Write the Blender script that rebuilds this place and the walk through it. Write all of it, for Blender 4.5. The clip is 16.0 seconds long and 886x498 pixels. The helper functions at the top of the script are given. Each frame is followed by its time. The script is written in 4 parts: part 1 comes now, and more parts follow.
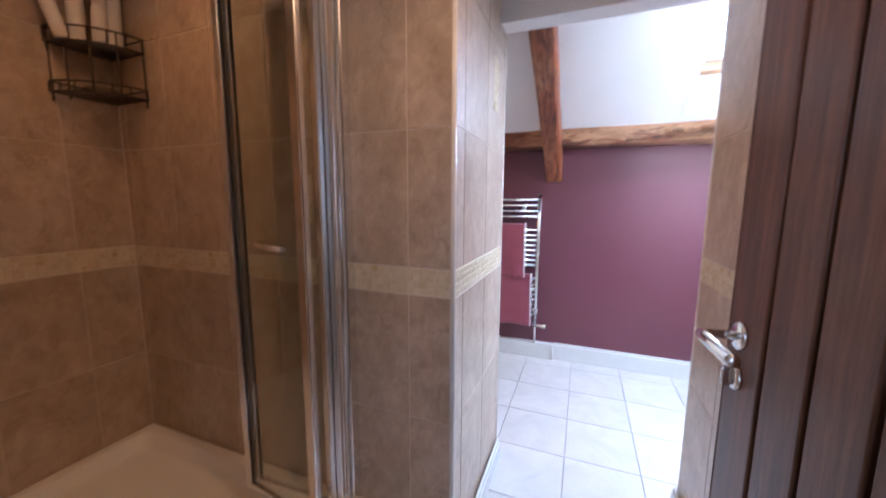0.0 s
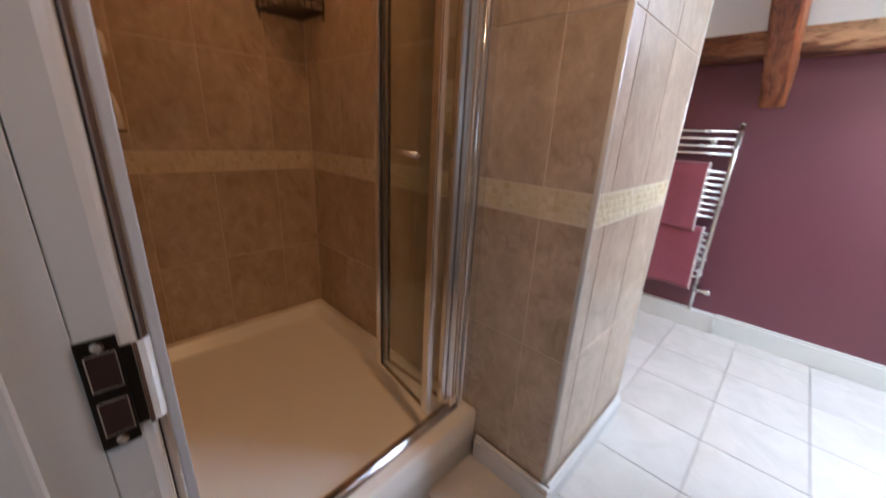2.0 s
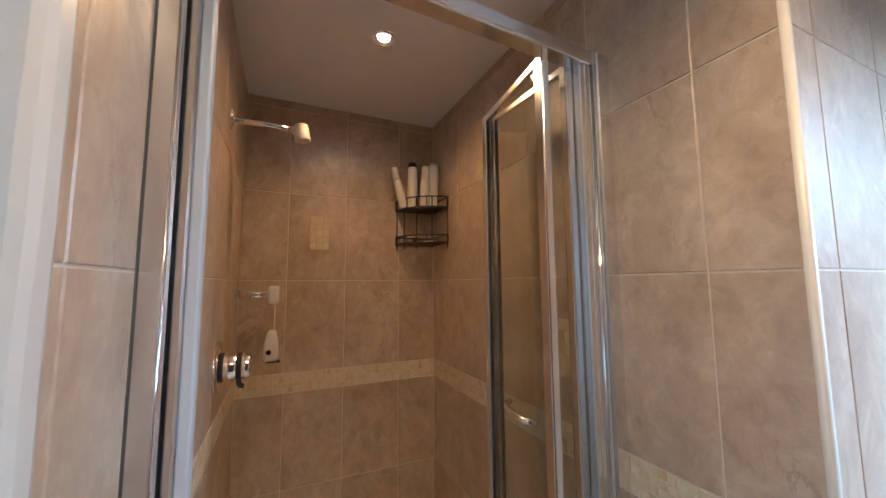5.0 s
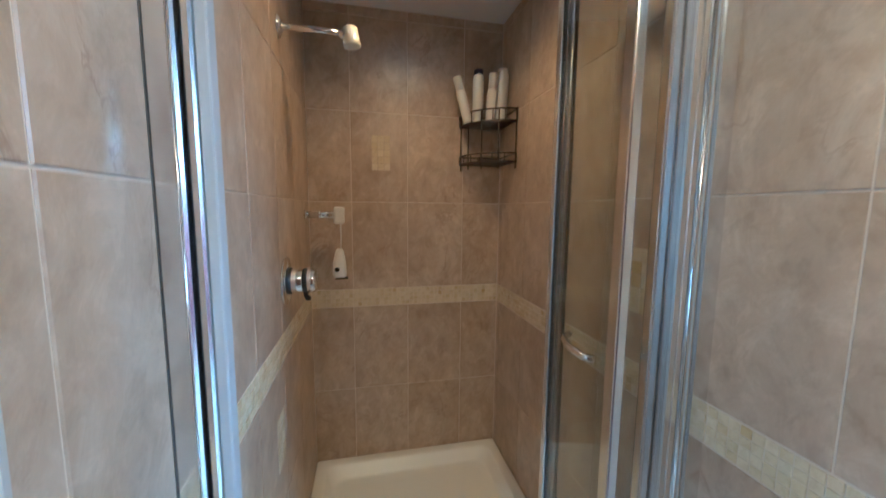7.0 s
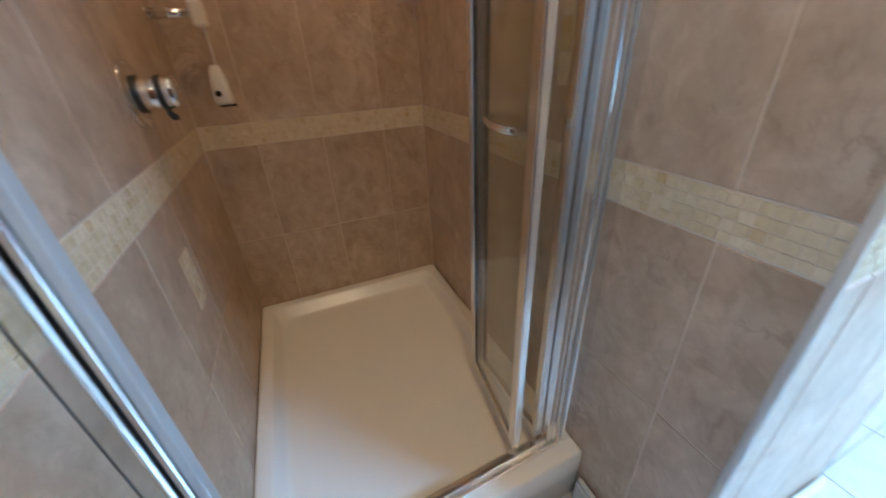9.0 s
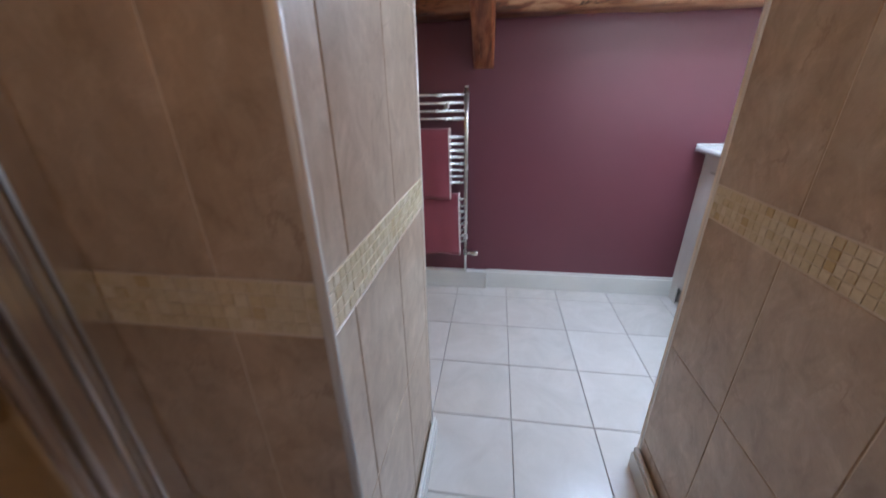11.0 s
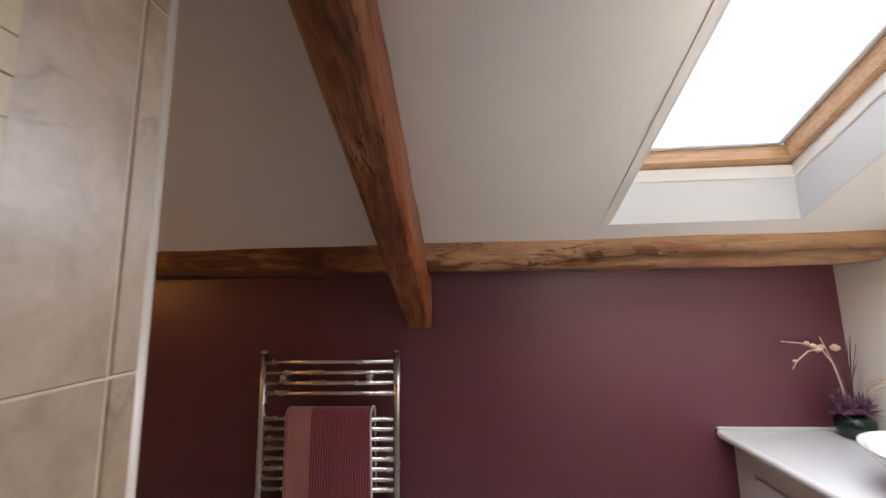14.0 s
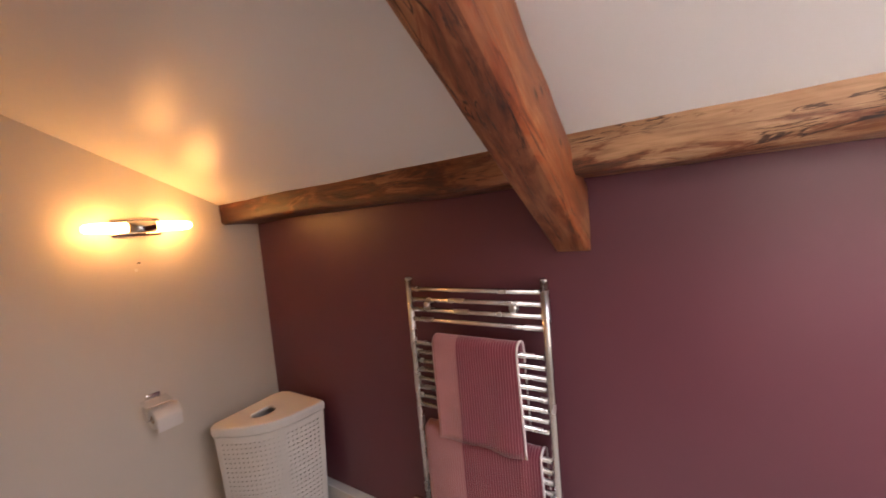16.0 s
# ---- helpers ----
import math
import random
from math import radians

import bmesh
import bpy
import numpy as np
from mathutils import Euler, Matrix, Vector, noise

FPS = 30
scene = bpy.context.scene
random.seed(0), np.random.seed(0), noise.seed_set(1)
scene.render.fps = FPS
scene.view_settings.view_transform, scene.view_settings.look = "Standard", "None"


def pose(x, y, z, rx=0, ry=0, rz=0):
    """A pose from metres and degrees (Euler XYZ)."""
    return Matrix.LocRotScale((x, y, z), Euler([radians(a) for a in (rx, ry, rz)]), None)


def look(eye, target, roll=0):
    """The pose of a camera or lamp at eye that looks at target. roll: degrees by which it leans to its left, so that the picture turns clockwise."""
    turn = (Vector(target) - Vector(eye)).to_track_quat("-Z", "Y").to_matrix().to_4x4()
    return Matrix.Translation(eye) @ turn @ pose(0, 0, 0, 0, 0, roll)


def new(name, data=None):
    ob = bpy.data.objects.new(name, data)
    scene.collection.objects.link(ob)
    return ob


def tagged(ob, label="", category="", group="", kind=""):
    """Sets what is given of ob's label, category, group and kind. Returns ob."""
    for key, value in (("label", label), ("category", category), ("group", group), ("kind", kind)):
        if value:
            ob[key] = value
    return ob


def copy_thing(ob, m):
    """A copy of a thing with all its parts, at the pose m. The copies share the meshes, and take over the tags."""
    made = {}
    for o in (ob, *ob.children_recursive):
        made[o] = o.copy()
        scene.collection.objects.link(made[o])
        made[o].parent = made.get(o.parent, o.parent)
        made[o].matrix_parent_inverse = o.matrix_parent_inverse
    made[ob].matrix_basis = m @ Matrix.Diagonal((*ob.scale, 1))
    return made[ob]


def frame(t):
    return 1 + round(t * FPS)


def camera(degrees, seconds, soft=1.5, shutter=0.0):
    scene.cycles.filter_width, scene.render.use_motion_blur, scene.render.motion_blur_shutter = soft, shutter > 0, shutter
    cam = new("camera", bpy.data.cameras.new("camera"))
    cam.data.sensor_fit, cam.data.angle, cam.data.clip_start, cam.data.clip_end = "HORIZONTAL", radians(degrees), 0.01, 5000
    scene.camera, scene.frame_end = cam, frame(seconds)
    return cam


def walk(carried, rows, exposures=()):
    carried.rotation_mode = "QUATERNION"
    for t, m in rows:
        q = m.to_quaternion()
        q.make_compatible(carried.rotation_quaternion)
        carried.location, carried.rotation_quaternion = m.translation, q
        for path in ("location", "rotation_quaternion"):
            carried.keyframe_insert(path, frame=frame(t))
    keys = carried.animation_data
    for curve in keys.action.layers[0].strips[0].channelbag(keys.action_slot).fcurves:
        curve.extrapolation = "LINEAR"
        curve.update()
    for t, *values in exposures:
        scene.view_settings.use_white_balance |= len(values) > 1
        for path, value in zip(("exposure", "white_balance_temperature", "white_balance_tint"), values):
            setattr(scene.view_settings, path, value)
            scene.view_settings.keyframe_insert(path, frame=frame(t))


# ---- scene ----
cam = camera(102.4, 16.0, 1.5, 0.5)
PATH = [
    (0, (-0.038, 0.062, 1.25), (-0.757, 1.909, 0.981), 0.3),
    (0.5, (-0.027, 0.071, 1.187), (-0.952, 1.774, 0.693), 1.4),
    (1, (-0.028, 0.094, 1.158), (-1.103, 1.614, 0.427), 3.2),
    (1.5, (-0.039, 0.11, 1.155), (-1.177, 1.534, 0.331), 4.6),
    (2, (-0.038, 0.137, 1.176), (-1.357, 1.506, 0.552), 3.0),
    (2.5, (-0.049, 0.15, 1.247), (-1.598, 1.379, 0.95), 0.6),
    (3, (-0.092, 0.162, 1.322), (-1.756, 1.265, 1.194), 0.5),
    (3.5, (-0.122, 0.184, 1.363), (-1.885, 1.129, 1.349), 0.4),
    (4, (-0.127, 0.201, 1.399), (-1.908, 1.102, 1.522), -0.4),
    (4.2, (-0.114, 0.219, 1.447), (-1.902, 1.1, 1.617), 0.2),
    (6.3, (-0.148, 0.345, 1.423), (-2.044, 0.979, 1.486), -0.7),
    (6.5, (-0.174, 0.349, 1.469), (-2.087, 0.93, 1.428), 0.4),
    (7, (-0.181, 0.369, 1.427), (-2.123, 0.793, 1.205), 0.5),
    (7.5, (-0.198, 0.381, 1.384), (-2.121, 0.7, 0.934), 0.7),
    (8, (-0.219, 0.38, 1.339), (-2.078, 0.731, 0.691), 0.8),
    (8.5, (-0.237, 0.415, 1.285), (-2.006, 0.906, 0.491), -0.0),
    (9, (-0.23, 0.445, 1.244), (-1.866, 1.085, 0.288), -3.2),
    (9.5, (-0.213, 0.456, 1.223), (-1.579, 1.489, 0.189), -3.8),
    (10, (-0.202, 0.538, 1.256), (-1.035, 1.992, 0.164), -2.4),
    (10.2, (-0.194, 0.555, 1.254), (-0.835, 2.113, 0.177), -1.6),
    (12.3, (-0.08, 0.941, 1.397), (-0.222, 2.928, 1.228), -0.8),
    (12.5, (-0.06, 0.989, 1.431), (-0.231, 2.979, 1.323), -0.7),
    (13, (-0.054, 1.11, 1.468), (-0.184, 3.105, 1.47), -1.2),
    (13.5, (-0.044, 1.234, 1.523), (-0.225, 3.213, 1.746), -0.5),
    (14, (-0.036, 1.316, 1.528), (-0.167, 3.294, 1.793), -1.1),
    (14.5, (-0.005, 1.421, 1.503), (-0.246, 3.403, 1.613), -1.9),
    (15, (0.01, 1.517, 1.502), (-0.512, 3.447, 1.482), -3.0),
    (15.5, (0.018, 1.614, 1.528), (-0.809, 3.432, 1.441), -4.7),
    (16, (0.017, 1.664, 1.523), (-1.047, 3.352, 1.384), -5.1),
]
EXPOSURES = [(0, 1.2, 4800, 17), (0.5, 1.15, 4750, 14), (1, 1.1, 4900, 13), (1.5, 1.05, 5200, 13), (2, 1.05, 5400, 13), (2.5, 1.35, 5700, 13), (3, 1.55, 6000, 12), (3.5, 1.6, 6100, 12), (4, 1.65, 5100, 6), (6.5, 2.05, 3850, -9), (7, 2.0, 3550, -12), (7.5, 1.95, 3500, -12), (9, 1.7, 4000, -6), (9.5, 1.1, 5000, 9), (10, 0.62, 4900, 11), (12.5, -0.1, 6100, 18), (14, -0.45, 6500, 20), (14.5, -0.15, 6600, 21), (15, 0.52, 6800, 26), (15.5, 0.66, 6900, 27), (16, 0.42, 6600, 27)]
walk(cam, [(t, look(eye, target, roll)) for t, eye, target, roll in PATH], EXPOSURES)

# ---------- world, sun, large lights ----------
world = bpy.data.worlds.new("sky")
scene.world = world
world.use_nodes = True
wn = world.node_tree.nodes
sky = wn.new("ShaderNodeTexSky")
sky.sky_type, sky.sun_disc, sky.sun_elevation, sky.sun_rotation = "NISHITA", False, radians(48), radians(20)
world.node_tree.links.new(sky.outputs[0], wn["Background"].inputs[0])
wn["Background"].inputs[1].default_value = 0.12
sun = new("sun", bpy.data.lights.new("sun", "SUN"))
sun.data.energy, sun.data.angle, sun.data.color = 0.8, radians(15), (1.0, 0.96, 0.9)
sun.matrix_basis = pose(0, 0, 6, 42, 0, 160)

TH = math.atan(0.47)                      # pitch of the roof
SLOPE = Matrix(((1, 0, 0, 0), (0, -math.cos(TH), math.sin(TH), 2.92), (0, math.sin(TH), math.cos(TH), 1.6375), (0, 0, 0, 1)))


def area(name, m, sx, sy, watts, colour, spread=180):
    data = bpy.data.lights.new(name, "AREA")
    data.shape, data.size, data.size_y, data.energy, data.color = "RECTANGLE", sx, sy, watts, colour
    data.spread = radians(spread)
    ob = new(name, data)
    ob.matrix_basis = m
    return ob


# daylight standing in the roof window's opening
area("skylight_daylight", SLOPE @ pose(0.81, 0.82, -0.005), 0.62, 0.94, 28, (0.84, 0.93, 1.0), 160)
# fill lamp in an opening added to the unseen landing
area("landing_fill_lamp", pose(0.1, -1.20, 1.45, 90, 0, 0), 0.78, 0.98, 1.5, (1.0, 0.95, 0.86))
# halogen downlights over the shower and the entrance
def downlight_lamp(x, y, watts, colour):
    spot = new("downlight_lamp", bpy.data.lights.new("downlight_lamp", "SPOT"))
    spot.data.energy, spot.data.color, spot.data.spot_size, spot.data.spot_blend, spot.data.shadow_soft_size = watts, colour, radians(150), 0.75, 0.045
    spot.matrix_basis = pose(x, y, 2.29)


downlight_lamp(-1.284, 0.59, 6.0, (1.0, 0.42, 0.11))
downlight_lamp(0.02, 0.62, 15, (1.0, 0.51, 0.18))


# ---------- materials ----------
class Nodes:
    def __init__(self, name):
        self.m = bpy.data.materials.new(name)
        self.m.use_nodes = True
        self.t = self.m.node_tree
        self.b = self.t.nodes["Principled BSDF"]

    def n(self, kind, **kw):
        node = self.t.nodes.new("ShaderNode" + kind)
        for k, v in kw.items():
            node.inputs[k.replace("_", " ")].default_value = v
        return node

    def l(self, a, b):
        self.t.links.new(a, b)

    def coords(self, stretch=(1, 1, 1)):
        tc, oi, add, sc = self.n("TexCoord"), self.n("ObjectInfo"), self.n("VectorMath"), self.n("VectorMath")
        mul = self.n("VectorMath")
        mul.operation, mul.inputs[1].default_value = "MULTIPLY", stretch
        sc.operation, sc.inputs[3].default_value = "SCALE", 37.0
        comb = self.n("CombineXYZ")
        for k in range(3):
            self.l(oi.outputs["Random"], comb.inputs[k])
        self.l(comb.outputs[0], sc.inputs[0])
        self.l(tc.outputs["Object"], mul.inputs[0])
        self.l(mul.outputs[0], add.inputs[0])
        self.l(sc.outputs[0], add.inputs[1])
        self.rand = oi.outputs["Random"]
        return add.outputs[0]

    def noise(self, vec, scale, detail=4, rough=0.55, distort=0.0):
        node = self.n("TexNoise", Scale=scale, Detail=detail, Roughness=rough, Distortion=distort)
        self.l(vec, node.inputs["Vector"])
        return node.outputs["Fac"]

    def ramp(self, fac, stops):
        node = self.n("ValToRGB")
        e = node.color_ramp.elements
        while len(e) < len(stops):
            e.new(0.5)
        for el, (p, c) in zip(e, stops):
            el.position, el.color = p, (*c, 1)
        self.l(fac, node.inputs[0])
        return node.outputs[0]

    def mix(self, a, b, fac, mode="MIX"):
        node = self.n("Mix")
        node.data_type, node.blend_type = "RGBA", mode
        for sock, v in ((node.inputs[6], a), (node.inputs[7], b), (node.inputs[0], fac)):
            if isinstance(v, (int, float)):
                sock.default_value = v
            elif isinstance(v, tuple):
                sock.default_value = (*v, 1)
            else:
                self.l(v, sock)
        return node.outputs[2]

    def bump(self, height, strength, distance=0.002):
        node = self.n("Bump", Strength=strength, Distance=distance)
        self.l(height, node.inputs["Height"])
        self.l(node.outputs[0], self.b.inputs["Normal"])

    def done(self, colour=None, rough=None, metal=0.0, **kw):
        if colour is not None:
            if isinstance(colour, tuple):
                self.b.inputs["Base Color"].default_value = (*colour, 1)
            else:
                self.l(colour, self.b.inputs["Base Color"])
        if rough is not None:
            if isinstance(rough, float):
                self.b.inputs["Roughness"].default_value = rough
            else:
                self.l(rough, self.b.inputs["Roughness"])
        self.b.inputs["Metallic"].default_value = metal
        for k, v in kw.items():
            self.b.inputs[k.replace("_", " ")].default_value = v
        return self.m


def span(g, fac, lo, hi):
    node = g.n("MapRange")
    node.inputs[3].default_value, node.inputs[4].default_value = lo, hi
    g.l(fac, node.inputs[0])
    return node.outputs[0]


def tile_mat(name, dark, mid, light, rough=0.28, bumpy=0.12, speck=0.22):
    g = Nodes(name)
    v = g.coords()
    cloud = g.noise(v, 5.0, 6, 0.62, 1.2)
    fine = g.noise(v, 38.0, 5, 0.6)
    c = g.ramp(cloud, [(0.28, dark), (0.5, mid), (0.72, light)])
    c = g.mix(c, g.ramp(fine, [(0.35, tuple(0.78 * k for k in mid)), (0.65, light)]), speck)
    c = g.mix(c, g.ramp(g.rand, [(0.0, (0.93, 0.92, 0.90)), (1.0, (1.0, 1.0, 1.0))]), 1.0, "MULTIPLY")
    g.bump(g.mix(cloud, fine, 0.4), bumpy, 0.003)
    return g.done(c, span(g, fine, rough - 0.04, rough + 0.06), 0.0, Specular_IOR_Level=0.75)


def veined_tile(name, dark, mid, light, vein, rough):
    """Glazed stone-look tile: soft clouds, pale torn patches and thin broken brown veins."""
    g = Nodes(name)
    v = g.coords((1.0, 1.0, 0.75))
    cloud = g.noise(v, 4.5, 5, 0.55, 0.4)
    torn = g.noise(v, 13.0, 9, 0.66, 0.9)
    wisp = g.noise(v, 17.0, 9, 0.66, 0.5)
    fine = g.noise(v, 60.0, 5, 0.65)
    line = g.noise(v, 5.0, 7, 0.60, 0.6)
    where = g.noise(v, 8.0, 3, 0.5)
    tone = g.mix(cloud, torn, 0.55)
    c = g.ramp(tone, [(0.37, dark), (0.5, mid), (0.63, light)])
    c = g.mix(c, g.ramp(wisp, [(0.36, (0.83, 0.815, 0.785)), (0.47, (1, 1, 1)), (0.54, (1.0, 1.0, 1.0)), (0.62, (1.15, 1.16, 1.18))]), 0.8, "MULTIPLY")
    thin = g.ramp(line, [(0.484, (0, 0, 0)), (0.499, (1, 1, 1)), (0.501, (1, 1, 1)), (0.520, (0, 0, 0))])
    thin = g.mix(thin, g.ramp(where, [(0.50, (0, 0, 0)), (0.66, (0.62, 0.62, 0.62))]), 1.0, "MULTIPLY")
    c = g.mix(c, vein, thin)
    c = g.mix(c, g.ramp(fine, [(0.3, (0.95, 0.95, 0.945)), (0.7, (1, 1, 1))]), 1.0, "MULTIPLY")
    c = g.mix(c, g.ramp(g.rand, [(0.0, (0.95, 0.94, 0.92)), (1.0, (1.0, 1.0, 1.0))]), 1.0, "MULTIPLY")
    g.bump(g.mix(cloud, torn, 0.3), 0.025, 0.003)
    return g.done(c, span(g, fine, rough - 0.015, rough + 0.02), 0.0, Specular_IOR_Level=0.8)


def mosaic_mat(name, stops, rough):
    """Small cut stones, each of its own tone, a few of them ochre."""
    g = Nodes(name)
    v = g.coords()
    geo, add, fr = g.n("NewGeometry"), g.n("Math"), g.n("Math")
    fr.operation = "FRACT"
    g.l(geo.outputs["Random Per Island"], add.inputs[0])
    g.l(g.rand, add.inputs[1])
    g.l(add.outputs[0], fr.inputs[0])
    torn, fine = g.noise(v, 45.0, 6, 0.65, 0.6), g.noise(v, 160.0, 4, 0.6)
    c = g.ramp(fr.outputs[0], stops)
    c = g.mix(c, g.ramp(torn, [(0.32, (0.80, 0.76, 0.66)), (0.55, (1, 1, 1))]), 0.8, "MULTIPLY")
    g.bump(g.mix(torn, fine, 0.4), 0.3, 0.002)
    return g.done(c, span(g, fine, rough - 0.05, rough + 0.1))


def paint(name, c, rough=0.5, var=0.06, bumpy=0.05, scale=3.0):
    g = Nodes(name)
    v = g.coords()
    big, fine = g.noise(v, scale, 4), g.noise(v, 140.0, 3)
    col = g.ramp(big, [(0.3, tuple(k * (1 - var) for k in c)), (0.7, tuple(min(1, k * (1 + var)) for k in c))])
    g.bump(g.mix(big, fine, 0.7), bumpy, 0.002)
    return g.done(col, span(g, big, rough - 0.05, rough + 0.05))


def metal(name, c, rough=0.12):
    g = Nodes(name)
    v = g.coords()
    f = g.noise(v, 9.0, 2)
    return g.done(c, span(g, f, rough * 0.85, rough * 1.15), 1.0)


def wood(name, dark, mid, light, rough=0.5, grain=(1.0, 14.0, 14.0), bumpy=0.35, stain=0.6):
    g = Nodes(name)
    v = g.coords(grain)
    w = g.coords((1.3, 4.5, 4.5))
    u = g.coords(tuple(3.0 * k for k in grain))
    fibre = g.noise(v, 3.2, 8, 0.7, 0.8)
    hair = g.noise(u, 5.0, 6, 0.7, 0.3)
    cloud = g.noise(w, 1.9, 6, 0.65, 1.4)
    c = g.ramp(fibre, [(0.33, dark), (0.5, mid), (0.67, light)])
    c = g.mix(c, g.ramp(hair, [(0.34, (0.55, 0.50, 0.46)), (0.60, (1, 1, 1))]), 0.55, "MULTIPLY")
    c = g.mix(c, g.ramp(cloud, [(0.36, (0.24, 0.17, 0.13)), (0.50, (1, 1, 1))]), stain, "MULTIPLY")
    g.bump(g.mix(fibre, hair, 0.4), bumpy, 0.006)
    return g.done(c, span(g, fibre, rough - 0.1, rough + 0.15))


def old_timber(name, brown, honey, pale, char, low=0.0, along=0.0, middle=0.0):
    """Waxed hewn oak along x: broad tone, long figure, charred blotches, cracks, nail holes and knots."""
    g = Nodes(name)
    tc = g.n("TexCoord").outputs["Object"]

    def stretched(x, yz, off):
        mp = g.n("Mapping")
        mp.inputs["Scale"].default_value, mp.inputs["Location"].default_value = (x, yz, yz), (off, off * 0.7, off * 1.3)
        g.l(tc, mp.inputs["Vector"])
        return mp.outputs[0]

    broad = g.noise(stretched(1.4, 5.0, 3.1), 2.0, 4, 0.55, 0.6)
    figure = g.noise(stretched(1.0, 8.0, 7.7), 4.0, 6, 0.6, 1.1)
    hair = g.noise(stretched(2.0, 26.0, 1.3), 6.0, 4, 0.6, 0.2)
    blot = g.noise(stretched(1.5, 5.5, 11.0), 2.4, 7, 0.68, 1.0)
    crack = g.noise(stretched(0.7, 9.0, 5.0), 2.3, 5, 0.6, 0.7)
    sep, lift, shift, tone_x = g.n("SeparateXYZ"), g.n("Math"), g.n("Math"), g.n("Math")
    g.l(tc, sep.inputs[0])
    shift.operation, shift.inputs[1].default_value = "SUBTRACT", middle
    g.l(sep.outputs["X"], shift.inputs[0])
    # along: browner towards the start of x, paler towards the end
    tone_x.operation, tone_x.inputs[1].default_value = "MULTIPLY_ADD", along
    g.l(shift.outputs[0], tone_x.inputs[0])
    g.l(broad, tone_x.inputs[2])
    c = g.ramp(tone_x.outputs[0], [(0.34, brown), (0.52, honey), (0.68, pale)])
    c = g.mix(c, g.ramp(figure, [(0.32, (0.52, 0.44, 0.38)), (0.50, (0.92, 0.90, 0.88)), (0.66, (1, 1, 1))]), 0.62, "MULTIPLY")
    c = g.mix(c, g.ramp(hair, [(0.36, (0.66, 0.60, 0.55)), (0.58, (1, 1, 1))]), 0.6, "MULTIPLY")
    # blotches thicken towards the start of x (along) and the lower edge (low)
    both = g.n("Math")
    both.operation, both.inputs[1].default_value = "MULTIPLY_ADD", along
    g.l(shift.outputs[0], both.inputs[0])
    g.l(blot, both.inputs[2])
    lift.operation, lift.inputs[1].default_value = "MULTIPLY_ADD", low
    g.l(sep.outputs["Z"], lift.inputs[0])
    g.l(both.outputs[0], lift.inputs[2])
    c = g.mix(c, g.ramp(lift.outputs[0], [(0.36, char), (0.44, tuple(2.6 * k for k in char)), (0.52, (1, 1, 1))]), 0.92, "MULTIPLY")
    cut = g.ramp(crack, [(0.487, (1, 1, 1)), (0.496, (0.14, 0.09, 0.06)), (0.503, (0.14, 0.09, 0.06)), (0.512, (1, 1, 1))])
    gate = g.ramp(g.noise(stretched(1.6, 4.0, 19.0), 2.0, 3), [(0.47, (0, 0, 0)), (0.56, (0.95, 0.95, 0.95))])
    c = g.mix(c, g.mix((1, 1, 1), cut, gate), 1.0, "MULTIPLY")
    vor = g.n("TexVoronoi", Scale=6.0)
    g.l(stretched(1.0, 1.7, 2.0), vor.inputs["Vector"])
    hole = g.ramp(vor.outputs["Distance"], [(0.035, (0.08, 0.05, 0.035)), (0.075, (0.55, 0.48, 0.42)), (0.14, (1, 1, 1))])
    c = g.mix(c, hole, 0.85, "MULTIPLY")
    g.bump(g.mix(g.mix(figure, hair, 0.3), g.mix(cut, hole, 0.5), 0.35), 0.55, 0.006)
    return g.done(c, span(g, figure, 0.36, 0.58))


WALL_TILE = veined_tile("beige_wall_tile", (0.405, 0.302, 0.204), (0.492, 0.380, 0.268), (0.590, 0.482, 0.362), (0.31, 0.205, 0.13), 0.34)
FLOOR_TILE = tile_mat("white_floor_tile", (0.52, 0.495, 0.455), (0.57, 0.545, 0.505), (0.62, 0.595, 0.56), 0.22, 0.02, 0.03)
MOSAIC = mosaic_mat("cream_mosaic", [(0.0, (0.56, 0.42, 0.20)), (0.05, (0.60, 0.49, 0.29)), (0.14, (0.64, 0.54, 0.34)), (0.6, (0.68, 0.585, 0.40)), (1.0, (0.72, 0.635, 0.47))], 0.36)
GROUT = paint("cream_grout", (0.70, 0.61, 0.49), 0.8, 0.08, 0.3)
FLOOR_GROUT = paint("grey_grout", (0.36, 0.33, 0.29), 0.85, 0.1, 0.3)
WHITE = paint("white_paint", (0.80, 0.785, 0.75), 0.45, 0.02)
CEIL = paint("ceiling_paint", (0.80, 0.785, 0.755), 0.35, 0.02, 0.04, 1.2)
LINING = paint("white_lining_board", (0.66, 0.69, 0.71), 0.4, 0.02)
CREAM = paint("cream_wall_paint", (0.70, 0.645, 0.56), 0.5, 0.03, 0.06, 1.5)
PURPLE = paint("plum_wall_paint", (0.136, 0.041, 0.054), 0.38, 0.07, 0.06, 1.6)
TRIM = paint("cream_trim_plastic", (0.74, 0.69, 0.61), 0.25, 0.04)
GLOSS_WHITE = paint("white_gloss_paint", (0.63, 0.625, 0.59), 0.25, 0.03, 0.12, 8.0)
ACRYLIC = paint("white_acrylic", (0.80, 0.78, 0.73), 0.24, 0.02, 0.02, 2.0)
CERAMIC = paint("white_ceramic", (0.60, 0.60, 0.58), 0.1, 0.02, 0.01)
PLASTIC = paint("white_plastic", (0.74, 0.71, 0.65), 0.4, 0.04, 0.05)
CHROME = metal("chrome", (0.84, 0.84, 0.835), 0.09)
RAIL = metal("satin_chrome", (0.66, 0.645, 0.62), 0.27)
ALU = metal("polished_aluminium", (0.86, 0.86, 0.865), 0.2)
DARKWIRE = metal("tarnished_wire", (0.12, 0.10, 0.085), 0.35)
